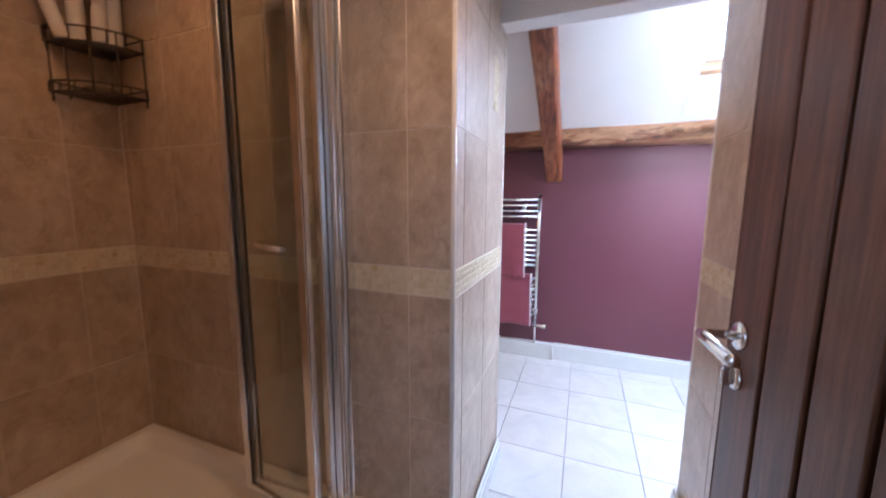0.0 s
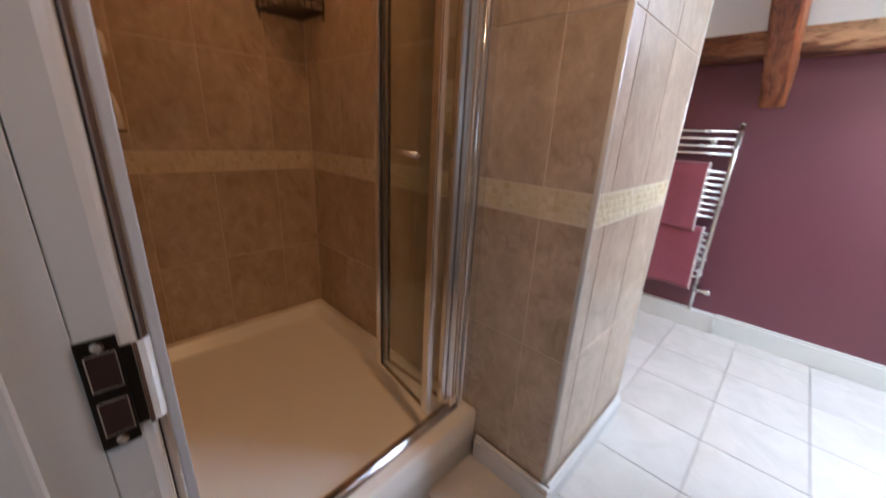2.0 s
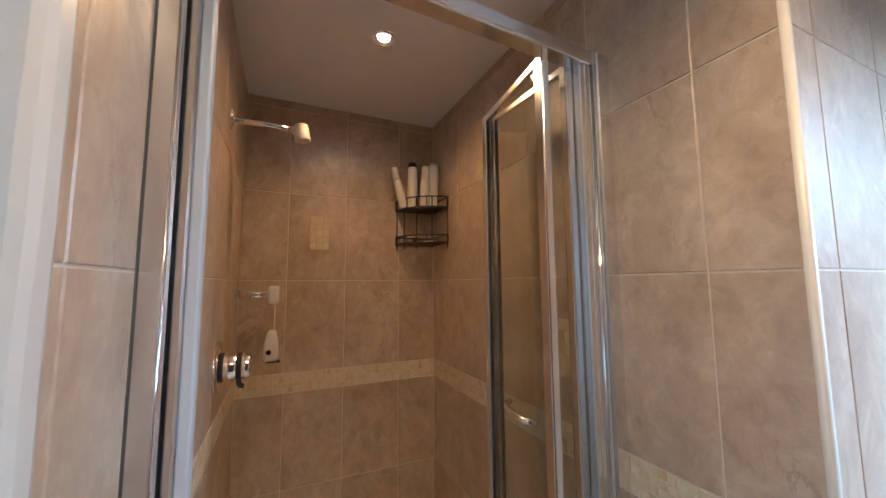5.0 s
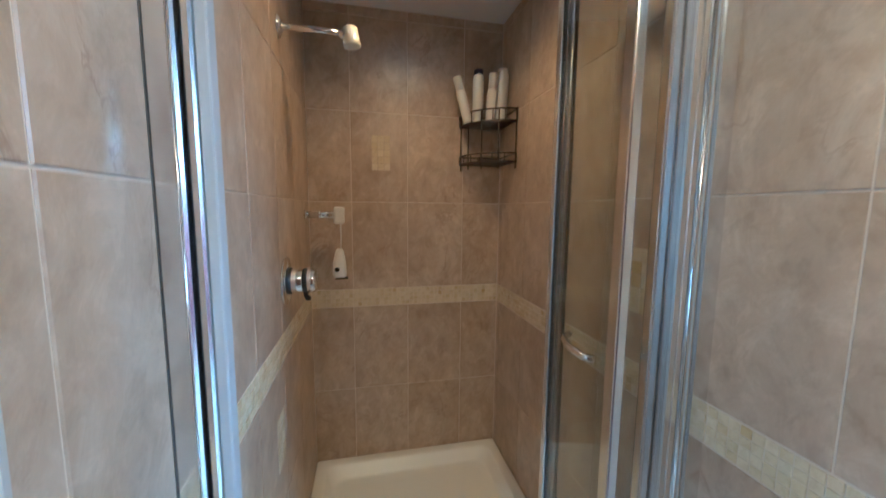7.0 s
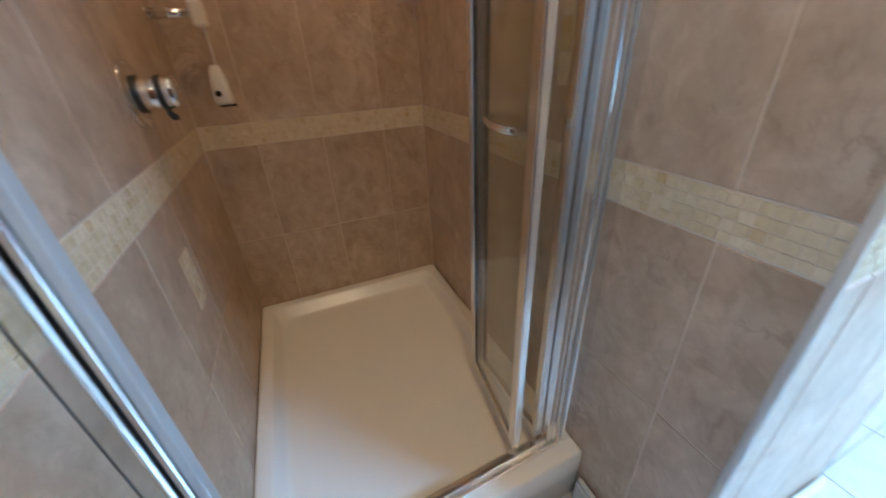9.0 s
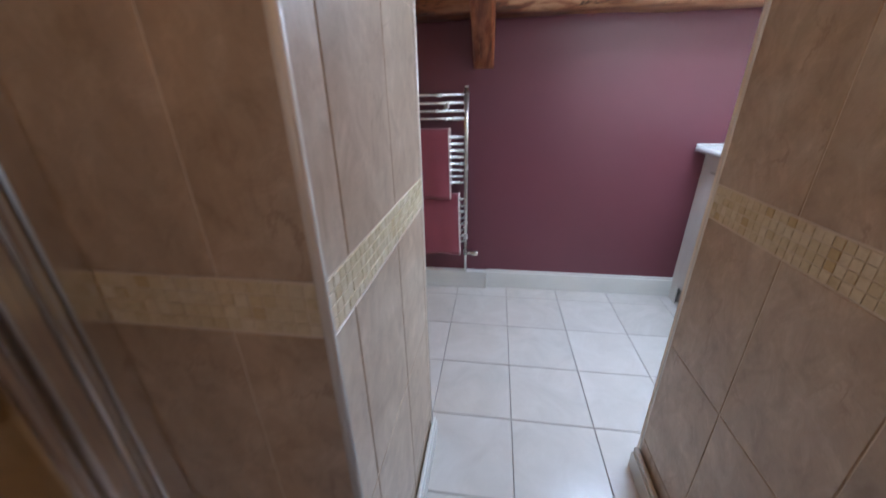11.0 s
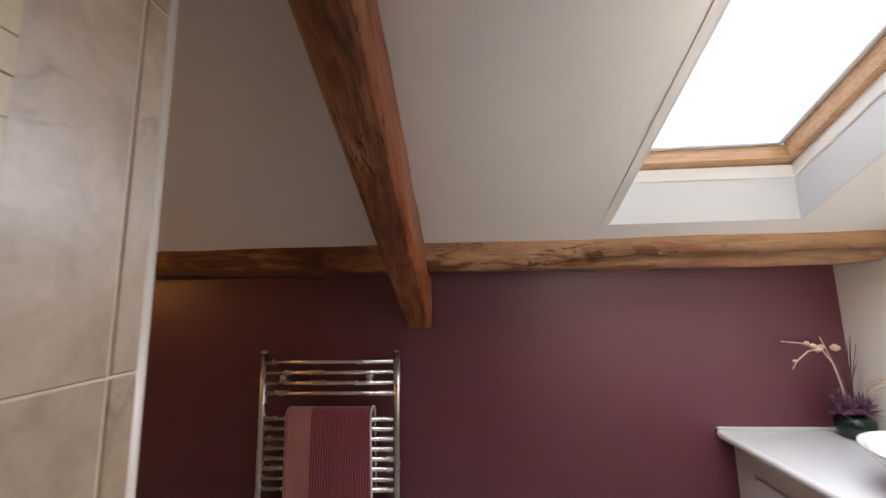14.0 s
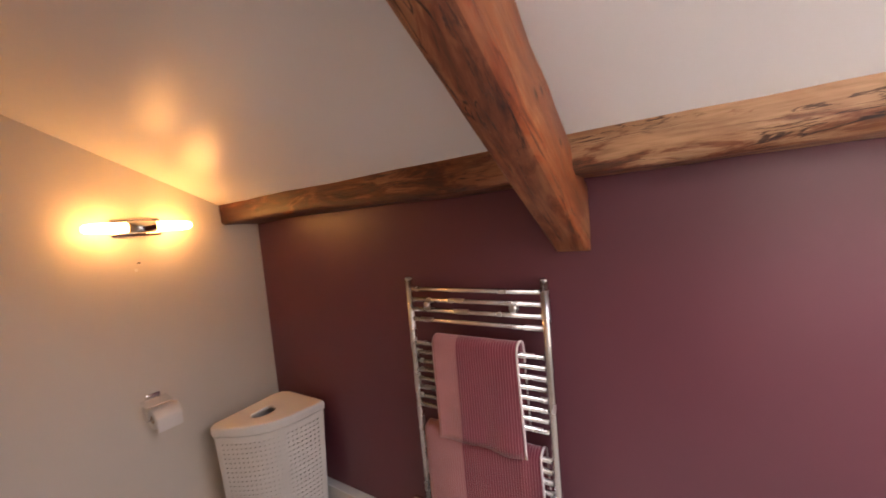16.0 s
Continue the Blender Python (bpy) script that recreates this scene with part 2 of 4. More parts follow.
STRIP = paint("grey_magnet_strip", (0.52, 0.55, 0.58), 0.35, 0.05)
SEALANT = paint("grey_sealant", (0.16, 0.155, 0.15), 0.6, 0.1)
RUBBER = paint("black_rubber", (0.02, 0.02, 0.022), 0.5, 0.1)
BRASSDARK = metal("dark_plate", (0.05, 0.045, 0.04), 0.35)
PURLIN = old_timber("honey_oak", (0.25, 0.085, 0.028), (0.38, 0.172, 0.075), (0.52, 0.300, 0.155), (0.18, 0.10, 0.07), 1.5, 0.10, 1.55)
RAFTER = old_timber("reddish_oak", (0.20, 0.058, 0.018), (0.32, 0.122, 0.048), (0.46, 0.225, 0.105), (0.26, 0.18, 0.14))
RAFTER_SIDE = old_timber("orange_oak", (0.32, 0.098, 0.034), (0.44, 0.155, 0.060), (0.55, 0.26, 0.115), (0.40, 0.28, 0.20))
PINE = wood("pine_frame", (0.44, 0.25, 0.12), (0.56, 0.34, 0.18), (0.64, 0.42, 0.24), 0.35, (1, 12, 12), 0.12, 0.0)
DOORWOOD = wood("dark_stained_wood", (0.068, 0.030, 0.016), (0.130, 0.060, 0.032), (0.205, 0.100, 0.055), 0.30, (14, 14, 0.9), 0.18, 0.1)
DARK = paint("recess_shade", (0.012, 0.010, 0.010), 0.7, 0.1)


def glass_mat(name, tint, rough=0.0, edge=0.8):
    g = Nodes(name)
    tr, gl, fr, mx = g.n("BsdfTransparent"), g.n("BsdfGlossy"), g.n("LayerWeight"), g.n("MixShader")
    tr.inputs[0].default_value = (*tint, 1)
    gl.inputs["Roughness"].default_value = rough
    pw, sc = g.n("Math"), g.n("Math")
    pw.operation, pw.inputs[1].default_value = "POWER", 4.0
    sc.operation, sc.inputs[1].default_value, sc.inputs[2].default_value = "MULTIPLY_ADD", edge, 0.035
    g.l(fr.outputs["Facing"], pw.inputs[0])
    g.l(pw.outputs[0], sc.inputs[0])
    g.l(sc.outputs[0], mx.inputs[0])
    g.l(tr.outputs[0], mx.inputs[1])
    g.l(gl.outputs[0], mx.inputs[2])
    g.l(mx.outputs[0], g.t.nodes["Material Output"].inputs[0])
    return g.m


GLASS = glass_mat("shower_glass", (0.945, 0.962, 0.955), 0.02)
CLEAR = glass_mat("window_glass", (0.97, 0.98, 0.98), 0.0, 0.25)


def glow(name, c, strength):
    g = Nodes(name)
    g.b.inputs["Emission Color"].default_value = (*c, 1)
    g.b.inputs["Emission Strength"].default_value = strength
    return g.done((0.8, 0.8, 0.8), 0.4)


TUBE = glow("frosted_lamp_glass", (1.0, 0.47, 0.115), 29.0)
OVERCAST = glow("overcast_sky", (0.92, 0.96, 1.0), 2.2)
HALOGEN = glow("halogen_lens", (1.0, 0.80, 0.55), 30.0)


# ---------- building helpers ----------
def part(name, bm, material, parent=None, label="", smooth=False, m=None):
    me = bpy.data.meshes.new(name)
    bmesh.ops.recalc_face_normals(bm, faces=bm.faces)
    if smooth:
        for f in bm.faces:
            f.smooth = True
    bm.to_mesh(me)
    bm.free()
    me.materials.append(material)
    ob = new(name, me)
    if m is not None:
        ob.matrix_basis = m
    if parent is not None:
        ob.parent = parent
    if label:
        ob["label"] = label
    return ob


def thing(name, m, label, category, group="", kind=""):
    ob = new(name)
    ob.matrix_basis = m
    ob.empty_display_size = 0.05
    return tagged(ob, label, category, group, kind)


def add_box(bm, x0, x1, y0, y1, z0, z1, bevel=0.0, m=None):
    got = bmesh.ops.create_cube(bm, size=1.0)["verts"]
    for v in got:
        v.co = Vector(((x0 + x1) / 2 + v.co.x * (x1 - x0), (y0 + y1) / 2 + v.co.y * (y1 - y0), (z0 + z1) / 2 + v.co.z * (z1 - z0)))
        if m is not None:
            v.co = m @ v.co
    if bevel:
        edges = {e for v in got for e in v.link_edges}
        bmesh.ops.bevel(bm, geom=list(edges), offset=bevel, segments=2, affect="EDGES", profile=0.5)
    return bm


def box(name, x0, x1, y0, y1, z0, z1, material, parent=None, bevel=0.0, label="", m=None):
    return part(name, add_box(bmesh.new(), x0, x1, y0, y1, z0, z1, bevel), material, parent, label, m=m)


def add_loops(bm, loops, cap0=True, cap1=True):
    rows = [[bm.verts.new(p) for p in loop] for loop in loops]
    k = len(rows[0])
    for a, b in zip(rows, rows[1:]):
        for i in range(k):
            bm.faces.new((a[i], a[(i + 1) % k], b[(i + 1) % k], b[i]))
    if cap0:
        bm.faces.new(rows[0][::-1])
    if cap1:
        bm.faces.new(rows[-1])
    return bm


def circle(r, z, n=24, x=0.0, y=0.0):
    return [(x + r * math.cos(2 * math.pi * i / n), y + r * math.sin(2 * math.pi * i / n), z) for i in range(n)]


def lathe(bm, profile, n=28, m=None, cap0=True, cap1=True):
    loops = [[Vector(p) for p in circle(max(r, 1e-4), z, n)] for r, z in profile]
    if m is not None:
        loops = [[m @ p for p in loop] for loop in loops]
    return add_loops(bm, loops, cap0, cap1)


def add_tube(bm, pts, r, n=8, closed=False):
    pts = [Vector(p) for p in pts]
    loops = []
    for i, p in enumerate(pts):
        a = pts[i - 1] if (i or closed) else p
        b = pts[(i + 1) % len(pts)] if (i + 1 < len(pts) or closed) else p
        d = (b - a).normalized()
        side = d.cross(Vector((0.13, 0.31, 0.94))).normalized()
        up = side.cross(d)
        rr = r[i] if isinstance(r, (list, tuple)) else r
        loops.append([p + rr * (math.cos(t) * side + math.sin(t) * up) for t in (2 * math.pi * k / n for k in range(n))])
    if closed:
        loops.append(loops[0])
        add_loops(bm, loops, False, False)
        bmesh.ops.remove_doubles(bm, verts=bm.verts, dist=1e-5)
    else:
        add_loops(bm, loops)
    return bm


def tube(name, pts, r, material, parent=None, n=10, label="", closed=False):
    return part(name, add_tube(bmesh.new(), pts, r, n, closed), material, parent, label, smooth=True)


def rounded(x0, x1, y0, y1, r, z, k=6):
    out = []
    for cx, cy, a in ((x1 - r, y1 - r, 0), (x0 + r, y1 - r, 90), (x0 + r, y0 + r, 180), (x1 - r, y0 + r, 270)):
        for i in range(k + 1):
            t = radians(a + 90 * i / k)
            out.append((cx + r * math.cos(t), cy + r * math.sin(t), z))
    return out


_cache = {}


def piece(name, w, d, h, material, parent, m, bevel=0.0015):
    """A flat piece, w by h, d thick, with chamfered front edges; alike pieces share their mesh. Its back lies on the plane y = 0, facing -y."""
    key = (name, round(w, 4), round(d, 4), round(h, 4), material.name)
    if key not in _cache:
        bm = bmesh.new()
        b = bevel
        add_loops(bm, [[(-w / 2, 0, -h / 2), (w / 2, 0, -h / 2), (w / 2, 0, h / 2), (-w / 2, 0, h / 2)],
                       [(-w / 2, b - d, -h / 2), (w / 2, b - d, -h / 2), (w / 2, b - d, h / 2), (-w / 2, b - d, h / 2)],
                       [(b - w / 2, -d, b - h / 2), (w / 2 - b, -d, b - h / 2), (w / 2 - b, -d, h / 2 - b), (b - w / 2, -d, h / 2 - b)]], False, True)
        bmesh.ops.recalc_face_normals(bm, faces=bm.faces)
        me = bpy.data.meshes.new(name)
        bm.to_mesh(me)
        bm.free()
        me.materials.append(material)
        _cache[key] = me
    ob = new(name, _cache[key])
    ob.parent = parent
    ob.matrix_basis = m
    return ob


# ---------- structure ----------
def structure(ob, label, category):
    return tagged(ob, label, category, "", "structure")


T = 0.0022                                   # thickness of a wall tile
structure(box("floor", -2.3, 1.7, -1.3, 3.1, -0.12, -0.009, FLOOR_GROUT), "white square floor tiles with thin grey joints", "floor")
floor = bpy.data.objects["floor"]
wall_n = structure(box("wall_north", -2.25, 1.65, 2.92, 3.07, -0.1, 1.70, PURPLE), "plum purple painted wall below the sloping ceiling", "wall")
def gable(name, x0, x1):
    """A side wall whose top follows the roof."""
    return part(name, add_loops(bmesh.new(), [[(x, 1.55, -0.1), (x, 2.92, -0.1), (x, 2.92, 1.665), (x, 1.55, 2.31)] for x in (x0, x1)]), CREAM)


structure(gable("wall_west", -2.24, -2.09), "cream painted plaster wall with a wall lamp", "wall")
structure(gable("wall_east", 1.50, 1.65), "cream painted plaster wall beside the vanity", "wall")
block_l = structure(box("wall_shower_side", -2.09, -0.379 - T, 1.03 + T, 1.688, -0.1, 2.31, GROUT), "wall between shower and room, clad in beige tiles", "wall")
block_r = structure(box("wall_passage", 0.388 + T, 1.50, 0.10, 1.655, -0.1, 2.31, GROUT), "beige tiled wall of the short passage", "wall")
wall_b = structure(box("wall_shower_back", -2.05, -1.892 - T, -0.1, 1.03 + T, -0.1, 2.31, GROUT), "beige tiled back wall of the shower", "wall")
wall_s = structure(box("wall_south", -1.90, -0.4605, -0.03, 0.12 - T, -0.1, 2.31, GROUT), "beige tiled wall with the shower valve", "wall")
structure(box("wall_south_over_door", -0.46, 0.40, -0.03, 0.112, 2.06, 2.31, WHITE), "white painted wall over the doorway", "wall")
structure(box("wall_south_hinge_side", 0.36, 0.46, -0.03, 0.10, -0.1, 2.06, WHITE), "white painted wall beside the door hinges", "wall")
structure(box("ceiling_shower", -2.05, 1.50, -0.03, 1.56, 2.31, 2.40, CEIL), "flat white ceiling over shower and entrance", "ceiling")
structure(box("lintel", -0.379, 0.388, 1.56, 1.655, 1.945, 2.40, CEIL), "white plastered head over the passage opening", "lintel")
# unseen landing behind the doorway; its opening is added for the fill lamp
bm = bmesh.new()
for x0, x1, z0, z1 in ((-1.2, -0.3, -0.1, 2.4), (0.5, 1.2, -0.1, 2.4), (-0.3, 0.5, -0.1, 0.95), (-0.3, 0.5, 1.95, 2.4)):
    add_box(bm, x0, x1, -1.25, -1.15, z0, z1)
structure(part("landing_wall_end", bm, WHITE), "unseen landing wall with an opening added for the fill lamp", "wall")
structure(box("landing_wall_left", -1.2, -1.1, -1.15, -0.03, -0.1, 2.4, WHITE), "plain white landing wall", "wall")
structure(box("landing_wall_right", 1.1, 1.2, -1.15, -0.03, -0.1, 2.4, WHITE), "plain white landing wall", "wall")
structure(box("landing_wall_near_left", -1.1, -0.46, -0.13, -0.035, -0.1, 2.4, WHITE), "plain white landing wall", "wall")
structure(box("landing_wall_near_right", 0.36, 1.1, -0.13, -0.035, -0.1, 2.4, WHITE), "plain white landing wall", "wall")
structure(box("landing_ceiling", -1.2, 1.2, -1.25, -0.03, 2.4, 2.5, CEIL), "plain white landing ceiling", "ceiling")

# sloping ceiling with the roof window's hole, in the roof's own axes
SX0, SX1, SU0, SU1 = 0.475, 1.145, 0.32, 1.32
bm = bmesh.new()
for x0, x1, u0, u1 in ((-2.2, SX0, -0.06, 1.52), (SX1, 1.6, -0.06, 1.52), (SX0, SX1, -0.06, SU0), (SX0, SX1, SU1, 1.52)):
    add_box(bm, x0, x1, u0, u1, 0.0, 0.05)
structure(part("ceiling_sloping", bm, CEIL, m=SLOPE), "white sloping ceiling under the roof", "ceiling")
structure(box("roof", -2.6, SX0 - 0.03, -0.3, 1.75, 0.19, 0.215, FLOOR_GROUT, m=SLOPE), "roof covering above the sloping ceiling", "roof")
structure(box("roof_right", SX1 + 0.03, 2.0, -0.3, 1.75, 0.19, 0.215, FLOOR_GROUT, m=SLOPE), "roof covering above the sloping ceiling", "roof")
structure(box("roof_lower", SX0 - 0.03, SX1 + 0.03, -0.3, SU0 + 0.07, 0.19, 0.215, FLOOR_GROUT, m=SLOPE), "roof covering below the roof window", "roof")
structure(box("roof_upper", SX0 - 0.03, SX1 + 0.03, SU1 + 0.01, 1.75, 0.19, 0.215, FLOOR_GROUT, m=SLOPE), "roof covering above the roof window", "roof")
structure(box("ground", -40, 40, -40, 40, -0.3, -0.2, FLOOR_GROUT), "plain ground outside the house", "ground")

# roof window: white lined reveal, pine frame, one pane
win = thing("window_1", SLOPE, "pine-framed roof window in a white lined reveal", "window", "", "structure")
ZR = 0.175                                   # where the lining meets the frame


def lining(name, pts, material=LINING):
    """A thin board from four corners, thickened outwards."""
    bm = bmesh.new()
    vs = [bm.verts.new(p) for p in pts]
    bm.faces.new(vs)
    got = bmesh.ops.extrude_face_region(bm, geom=list(bm.faces))["geom"]
    a, b, c = (Vector(p) for p in pts[:3])
    nrm = (b - a).cross(c - b).normalized() * 0.012
    for v in got:
        if isinstance(v, bmesh.types.BMVert):
            v.co += nrm
    return part(name, bm, material, win)


lining("reveal_sill", [(SX0, SU0, 0), (SX0, SU0 + 0.082, ZR), (SX1, SU0 + 0.082, ZR), (SX1, SU0, 0)])
lining("reveal_side", [(SX1, SU0, 0.0), (SX1, SU0 + 0.082, ZR), (SX1, SU1, ZR), (SX1, SU1, 0.0)])
lining("reveal_side", [(SX0, SU1, 0.0), (SX0, SU1, ZR), (SX0, SU0 + 0.082, ZR), (SX0, SU0, 0.0)])
lining("reveal_head", [(SX1, SU1, 0.0), (SX1, SU1, ZR), (SX0, SU1, ZR), (SX0, SU1, 0.0)])
# upper strip of the lining, standing a little proud below the frame
lining("reveal_strip", [(SX0, SU0 + 0.0695, ZR - 0.040), (SX0, SU0 + 0.0885, ZR), (SX1, SU0 + 0.0885, ZR), (SX1, SU0 + 0.0695, ZR - 0.040)], WHITE)
lining("reveal_strip", [(SX1 - 0.007, SU0 + 0.07, ZR - 0.040), (SX1 - 0.007, SU0 + 0.0885, ZR), (SX1 - 0.007, SU1, ZR), (SX1 - 0.007, SU1, ZR - 0.040)], WHITE)
# slim white bead round the foot of the reveal and just below the frame
UF0 = SU0 + 0.082
for z, u0, w in ((0.002, SU0, 0.010),):
    box("bead", SX0, SX1, u0, u0 + w, z - 0.004, z + 0.016, LINING, win, 0.002)
    box("bead", SX1 - w, SX1, u0, SU1, z - 0.004, z + 0.016, LINING, win, 0.002)
    box("bead", SX0, SX0 + w, u0, SU1, z - 0.004, z + 0.016, LINING, win, 0.002)
for x0, x1, u0, u1 in ((SX0 - 0.022, SX0 + 0.002, SU0 - 0.022, SU1), (SX1 - 0.002, SX1 + 0.022, SU0 - 0.022, SU1), (SX0 + 0.0025, SX1 - 0.0025, SU0 - 0.022, SU0 + 0.002)):
    box("edge_trim", x0, x1, u0, u1, -0.003, -0.0003, WHITE, win, 0.001)
for x0, x1, u0, u1 in ((SX0, SX1, UF0, UF0 + 0.045), (SX0, SX1, SU1 - 0.05, SU1), (SX0, SX0 + 0.042, UF0 + 0.045, SU1 - 0.05), (SX1 - 0.042, SX1, UF0 + 0.045, SU1 - 0.05)):
    box("window_frame", x0, x1, u0, u1, ZR + 0.002, ZR + 0.04, PINE, win, 0.004)
    box("sash", x0 + 0.004, x1 - 0.004, u0 + 0.004, u1 - 0.004, ZR + 0.04, ZR + 0.075, PINE, win, 0.004)
for x0, x1, u0, u1 in ((SX0 + 0.04, SX1 - 0.04, UF0 + 0.043, UF0 + 0.052), (SX1 - 0.052, SX1 - 0.040, UF0 + 0.05, SU1 - 0.05), (SX0 + 0.040, SX0 + 0.052, UF0 + 0.05, SU1 - 0.05)):
    box("gasket", x0, x1, u0, u1, ZR + 0.066, ZR + 0.074, STRIP, win)
pane = box("pane", SX0 + 0.03, SX1 - 0.03, UF0 + 0.03, SU1 - 0.04, ZR + 0.076, ZR + 0.082, CLEAR, win)
pane.visible_shadow = False


structure(box("backdrop", -4.0, 7.0, -4.0, 6.0, 0.9, 0.92, OVERCAST, m=SLOPE), "white overcast sky outside the roof window", "sky")

# ---------- timbers ----------
def timber(name, length, w, h, m, material, label, seed, wobble=0.006, lowest=None, arris=None):
    """A hewn beam along its own x axis; arris gives the chamfer of the lower front edge at a place along it."""
    bm = bmesh.new()
    loops, n = [], int(length / 0.04)
    for i in range(n + 1):
        x = length * i / n
        c = arris(x) if arris else 0.012
        r = 0.010
        section = [(w / 2, -h / 2 + r), (w / 2, 0), (w / 2, h / 2 - r), (w / 2 - r, h / 2), (0, h / 2), (-w / 2 + r, h / 2), (-w / 2 + 0.3 * r, h / 2 - 0.3 * r), (-w / 2, h / 2 - r),
                   (-w / 2, h / 6), (-w / 2, -h / 6), (-w / 2, -h / 2 + c), (-w / 2 + 0.35 * c, -h / 2 + 0.42 * c), (-w / 2 + c, -h / 2), (-w / 4, -h / 2), (0, -h / 2), (w / 2 - r, -h / 2)]
        loop = []
        for px, py in section:
            k = noise.noise(Vector((x * 2.2, px * 9 + seed, py * 9))) * wobble + noise.noise(Vector((x * 9, px * 20 + seed, py * 20))) * wobble * 0.4
            bow = wobble * 1.1 * noise.noise(Vector((x * 1.1, seed, 4)))
            loop.append((x, px + k, py + bow + k * (1 if py > 0 else -1)))
        loops.append(loop)
    add_loops(bm, loops)
    if lowest is not None:
        back = m.inverted()
        for v in bm.verts:
            p = m @ v.co
            if p.z < lowest:
                v.co = back @ Vector((p.x, p.y, lowest))
    for e in bm.edges:
        if len(e.link_faces) == 2 and e.calc_face_angle() > 0.6:
            e.smooth = False
    ob = part(name, bm, material, None, smooth=True, m=m)
    return tagged(ob, label, "timber beam")


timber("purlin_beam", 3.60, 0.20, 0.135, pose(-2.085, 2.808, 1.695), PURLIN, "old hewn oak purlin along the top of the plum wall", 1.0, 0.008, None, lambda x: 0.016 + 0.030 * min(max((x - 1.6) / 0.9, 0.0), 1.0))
TR = math.atan(0.54)
RAF = Matrix.Translation((-0.251, 2.90, 1.502)) @ Matrix(((0, 1, 0, 0), (-math.cos(TR), 0, math.sin(TR), 0), (math.sin(TR), 0, math.cos(TR), 0), (0, 0, 0, 1)))
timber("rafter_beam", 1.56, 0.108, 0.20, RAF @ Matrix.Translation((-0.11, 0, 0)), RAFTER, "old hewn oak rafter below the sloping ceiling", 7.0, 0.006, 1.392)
rafter_mesh = bpy.data.objects["rafter_beam"].data            # its east side gets the lighter orange material
rafter_mesh.materials.append(RAFTER_SIDE)
for f in rafter_mesh.polygons:
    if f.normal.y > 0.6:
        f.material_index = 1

# ---------- skirtings ----------
structure(box("baseboard_north", -0.198, 1.02, 2.898, 2.92, 0, 0.118, GLOSS_WHITE, None, 0.003), "white painted skirting board under the plum wall", "skirting")
box("top_moulding", -0.198, 1.02, 2.905, 2.919, 0.118, 0.134, GLOSS_WHITE, bpy.data.objects["baseboard_north"], 0.004)
structure(box("pipe_boxing", -2.09, -0.198, 2.872, 2.919, 0, 0.128, GLOSS_WHITE, None, 0.003), "white painted pipe boxing under the towel rail", "pipe boxing")


def skirting(name, x0, x1, y0, y1):
    ob = structure(box(name, x0, x1, y0, y1, 0, 0.075, GLOSS_WHITE, None, 0.002), "white painted skirting board under the tiles", "skirting")
    dx, dy = (0.005, 0.0) if x1 - x0 < y1 - y0 else (0.0, 0.005)
    box("top_moulding", x0 + dx, x1 - dx, y0 + dy, y1 - dy, 0.0755, 0.095, GLOSS_WHITE, ob, 0.004)


skirting("baseboard_pillar", -0.66, -0.355, 1.004, 1.0285)
skirting("baseboard_passage_left", -0.3775, -0.355, 1.030, 1.670)
skirting("baseboard_passage_right", 0.362, 0.3865, 1.10, 1.630)
structure(box("baseboard_west", -2.0885, -2.07, 1.66, 2.871, 0, 0.12, GLOSS_WHITE, None, 0.003), "white painted skirting board under the cream wall", "skirting")

# ---------- door frame ----------
fr = thing("door_frame", pose(0, 0, 0), "white gloss painted door frame with chipped edges", "door frame", "", "structure")
box("jamb", -0.459, -0.412, -0.030, 0.1082, 0, 2.05, GLOSS_WHITE, fr, 0.0008)
box("stop", -0.4115, -0.399, -0.030, 0.072, 0, 2.04, GLOSS_WHITE, fr, 0.0055)
box("jamb", 0.308, 0.359, -0.030, 0.098, 0, 2.05, GLOSS_WHITE, fr, 0.003)
box("head_jamb", -0.459, 0.359, -0.030, 0.1115, 2.035, 2.06, GLOSS_WHITE, fr, 0.003)
bm = bmesh.new()
prof = [(-0.446, 0.1085), (-0.4132, 0.1086), (-0.4125, 0.1098), (-0.4125, 0.136), (-0.416, 0.1425), (-0.423, 0.1460), (-0.437, 0.1470), (-0.445, 0.1445), (-0.447, 0.137), (-0.447, 0.1205)]
loops = []
for i in range(85):
    z = 2.10 * i / 84
    loops.append([(x + 0.0014 * noise.noise(Vector((x * 60, z * 11, 3))), y + (0.0016 if 0.1086 <= y < 0.113 else 0.0012) * noise.noise(Vector((y * 90, z * 9, 8))), z) for x, y in prof])
add_loops(bm, loops)
part("architrave", bm, GLOSS_WHITE, fr, "white painted architrave with chipped edges")

strike = thing("strike_plate", pose(-0.412, 0.108, 0.948), "dark metal strike plate with two pockets in the door jamb", "strike plate")
bm = add_box(bmesh.new(), 0.0, 0.003, 0.0, 0.0262, -0.054, 0.054, 0.001)
add_box(bm, 0.0, 0.0029, 0.026, 0.0345, -0.040, 0.042, 0.001)
part("plate", bm, BRASSDARK, strike)
bm = add_loops(bmesh.new(), [[(x, y, -0.043), (x + 0.0012, y, -0.043), (x + 0.0012, y, 0.043), (x, y, 0.043)] for x, y in ((0.0030, 0.0347), (0.0022, 0.038), (-0.0005, 0.043), (-0.0045, 0.0475))])
part("lip", bm, ALU, strike, "bright worn metal lip")
POCKET = paint("pocket_brown", (0.03, 0.010, 0.007), 0.6)
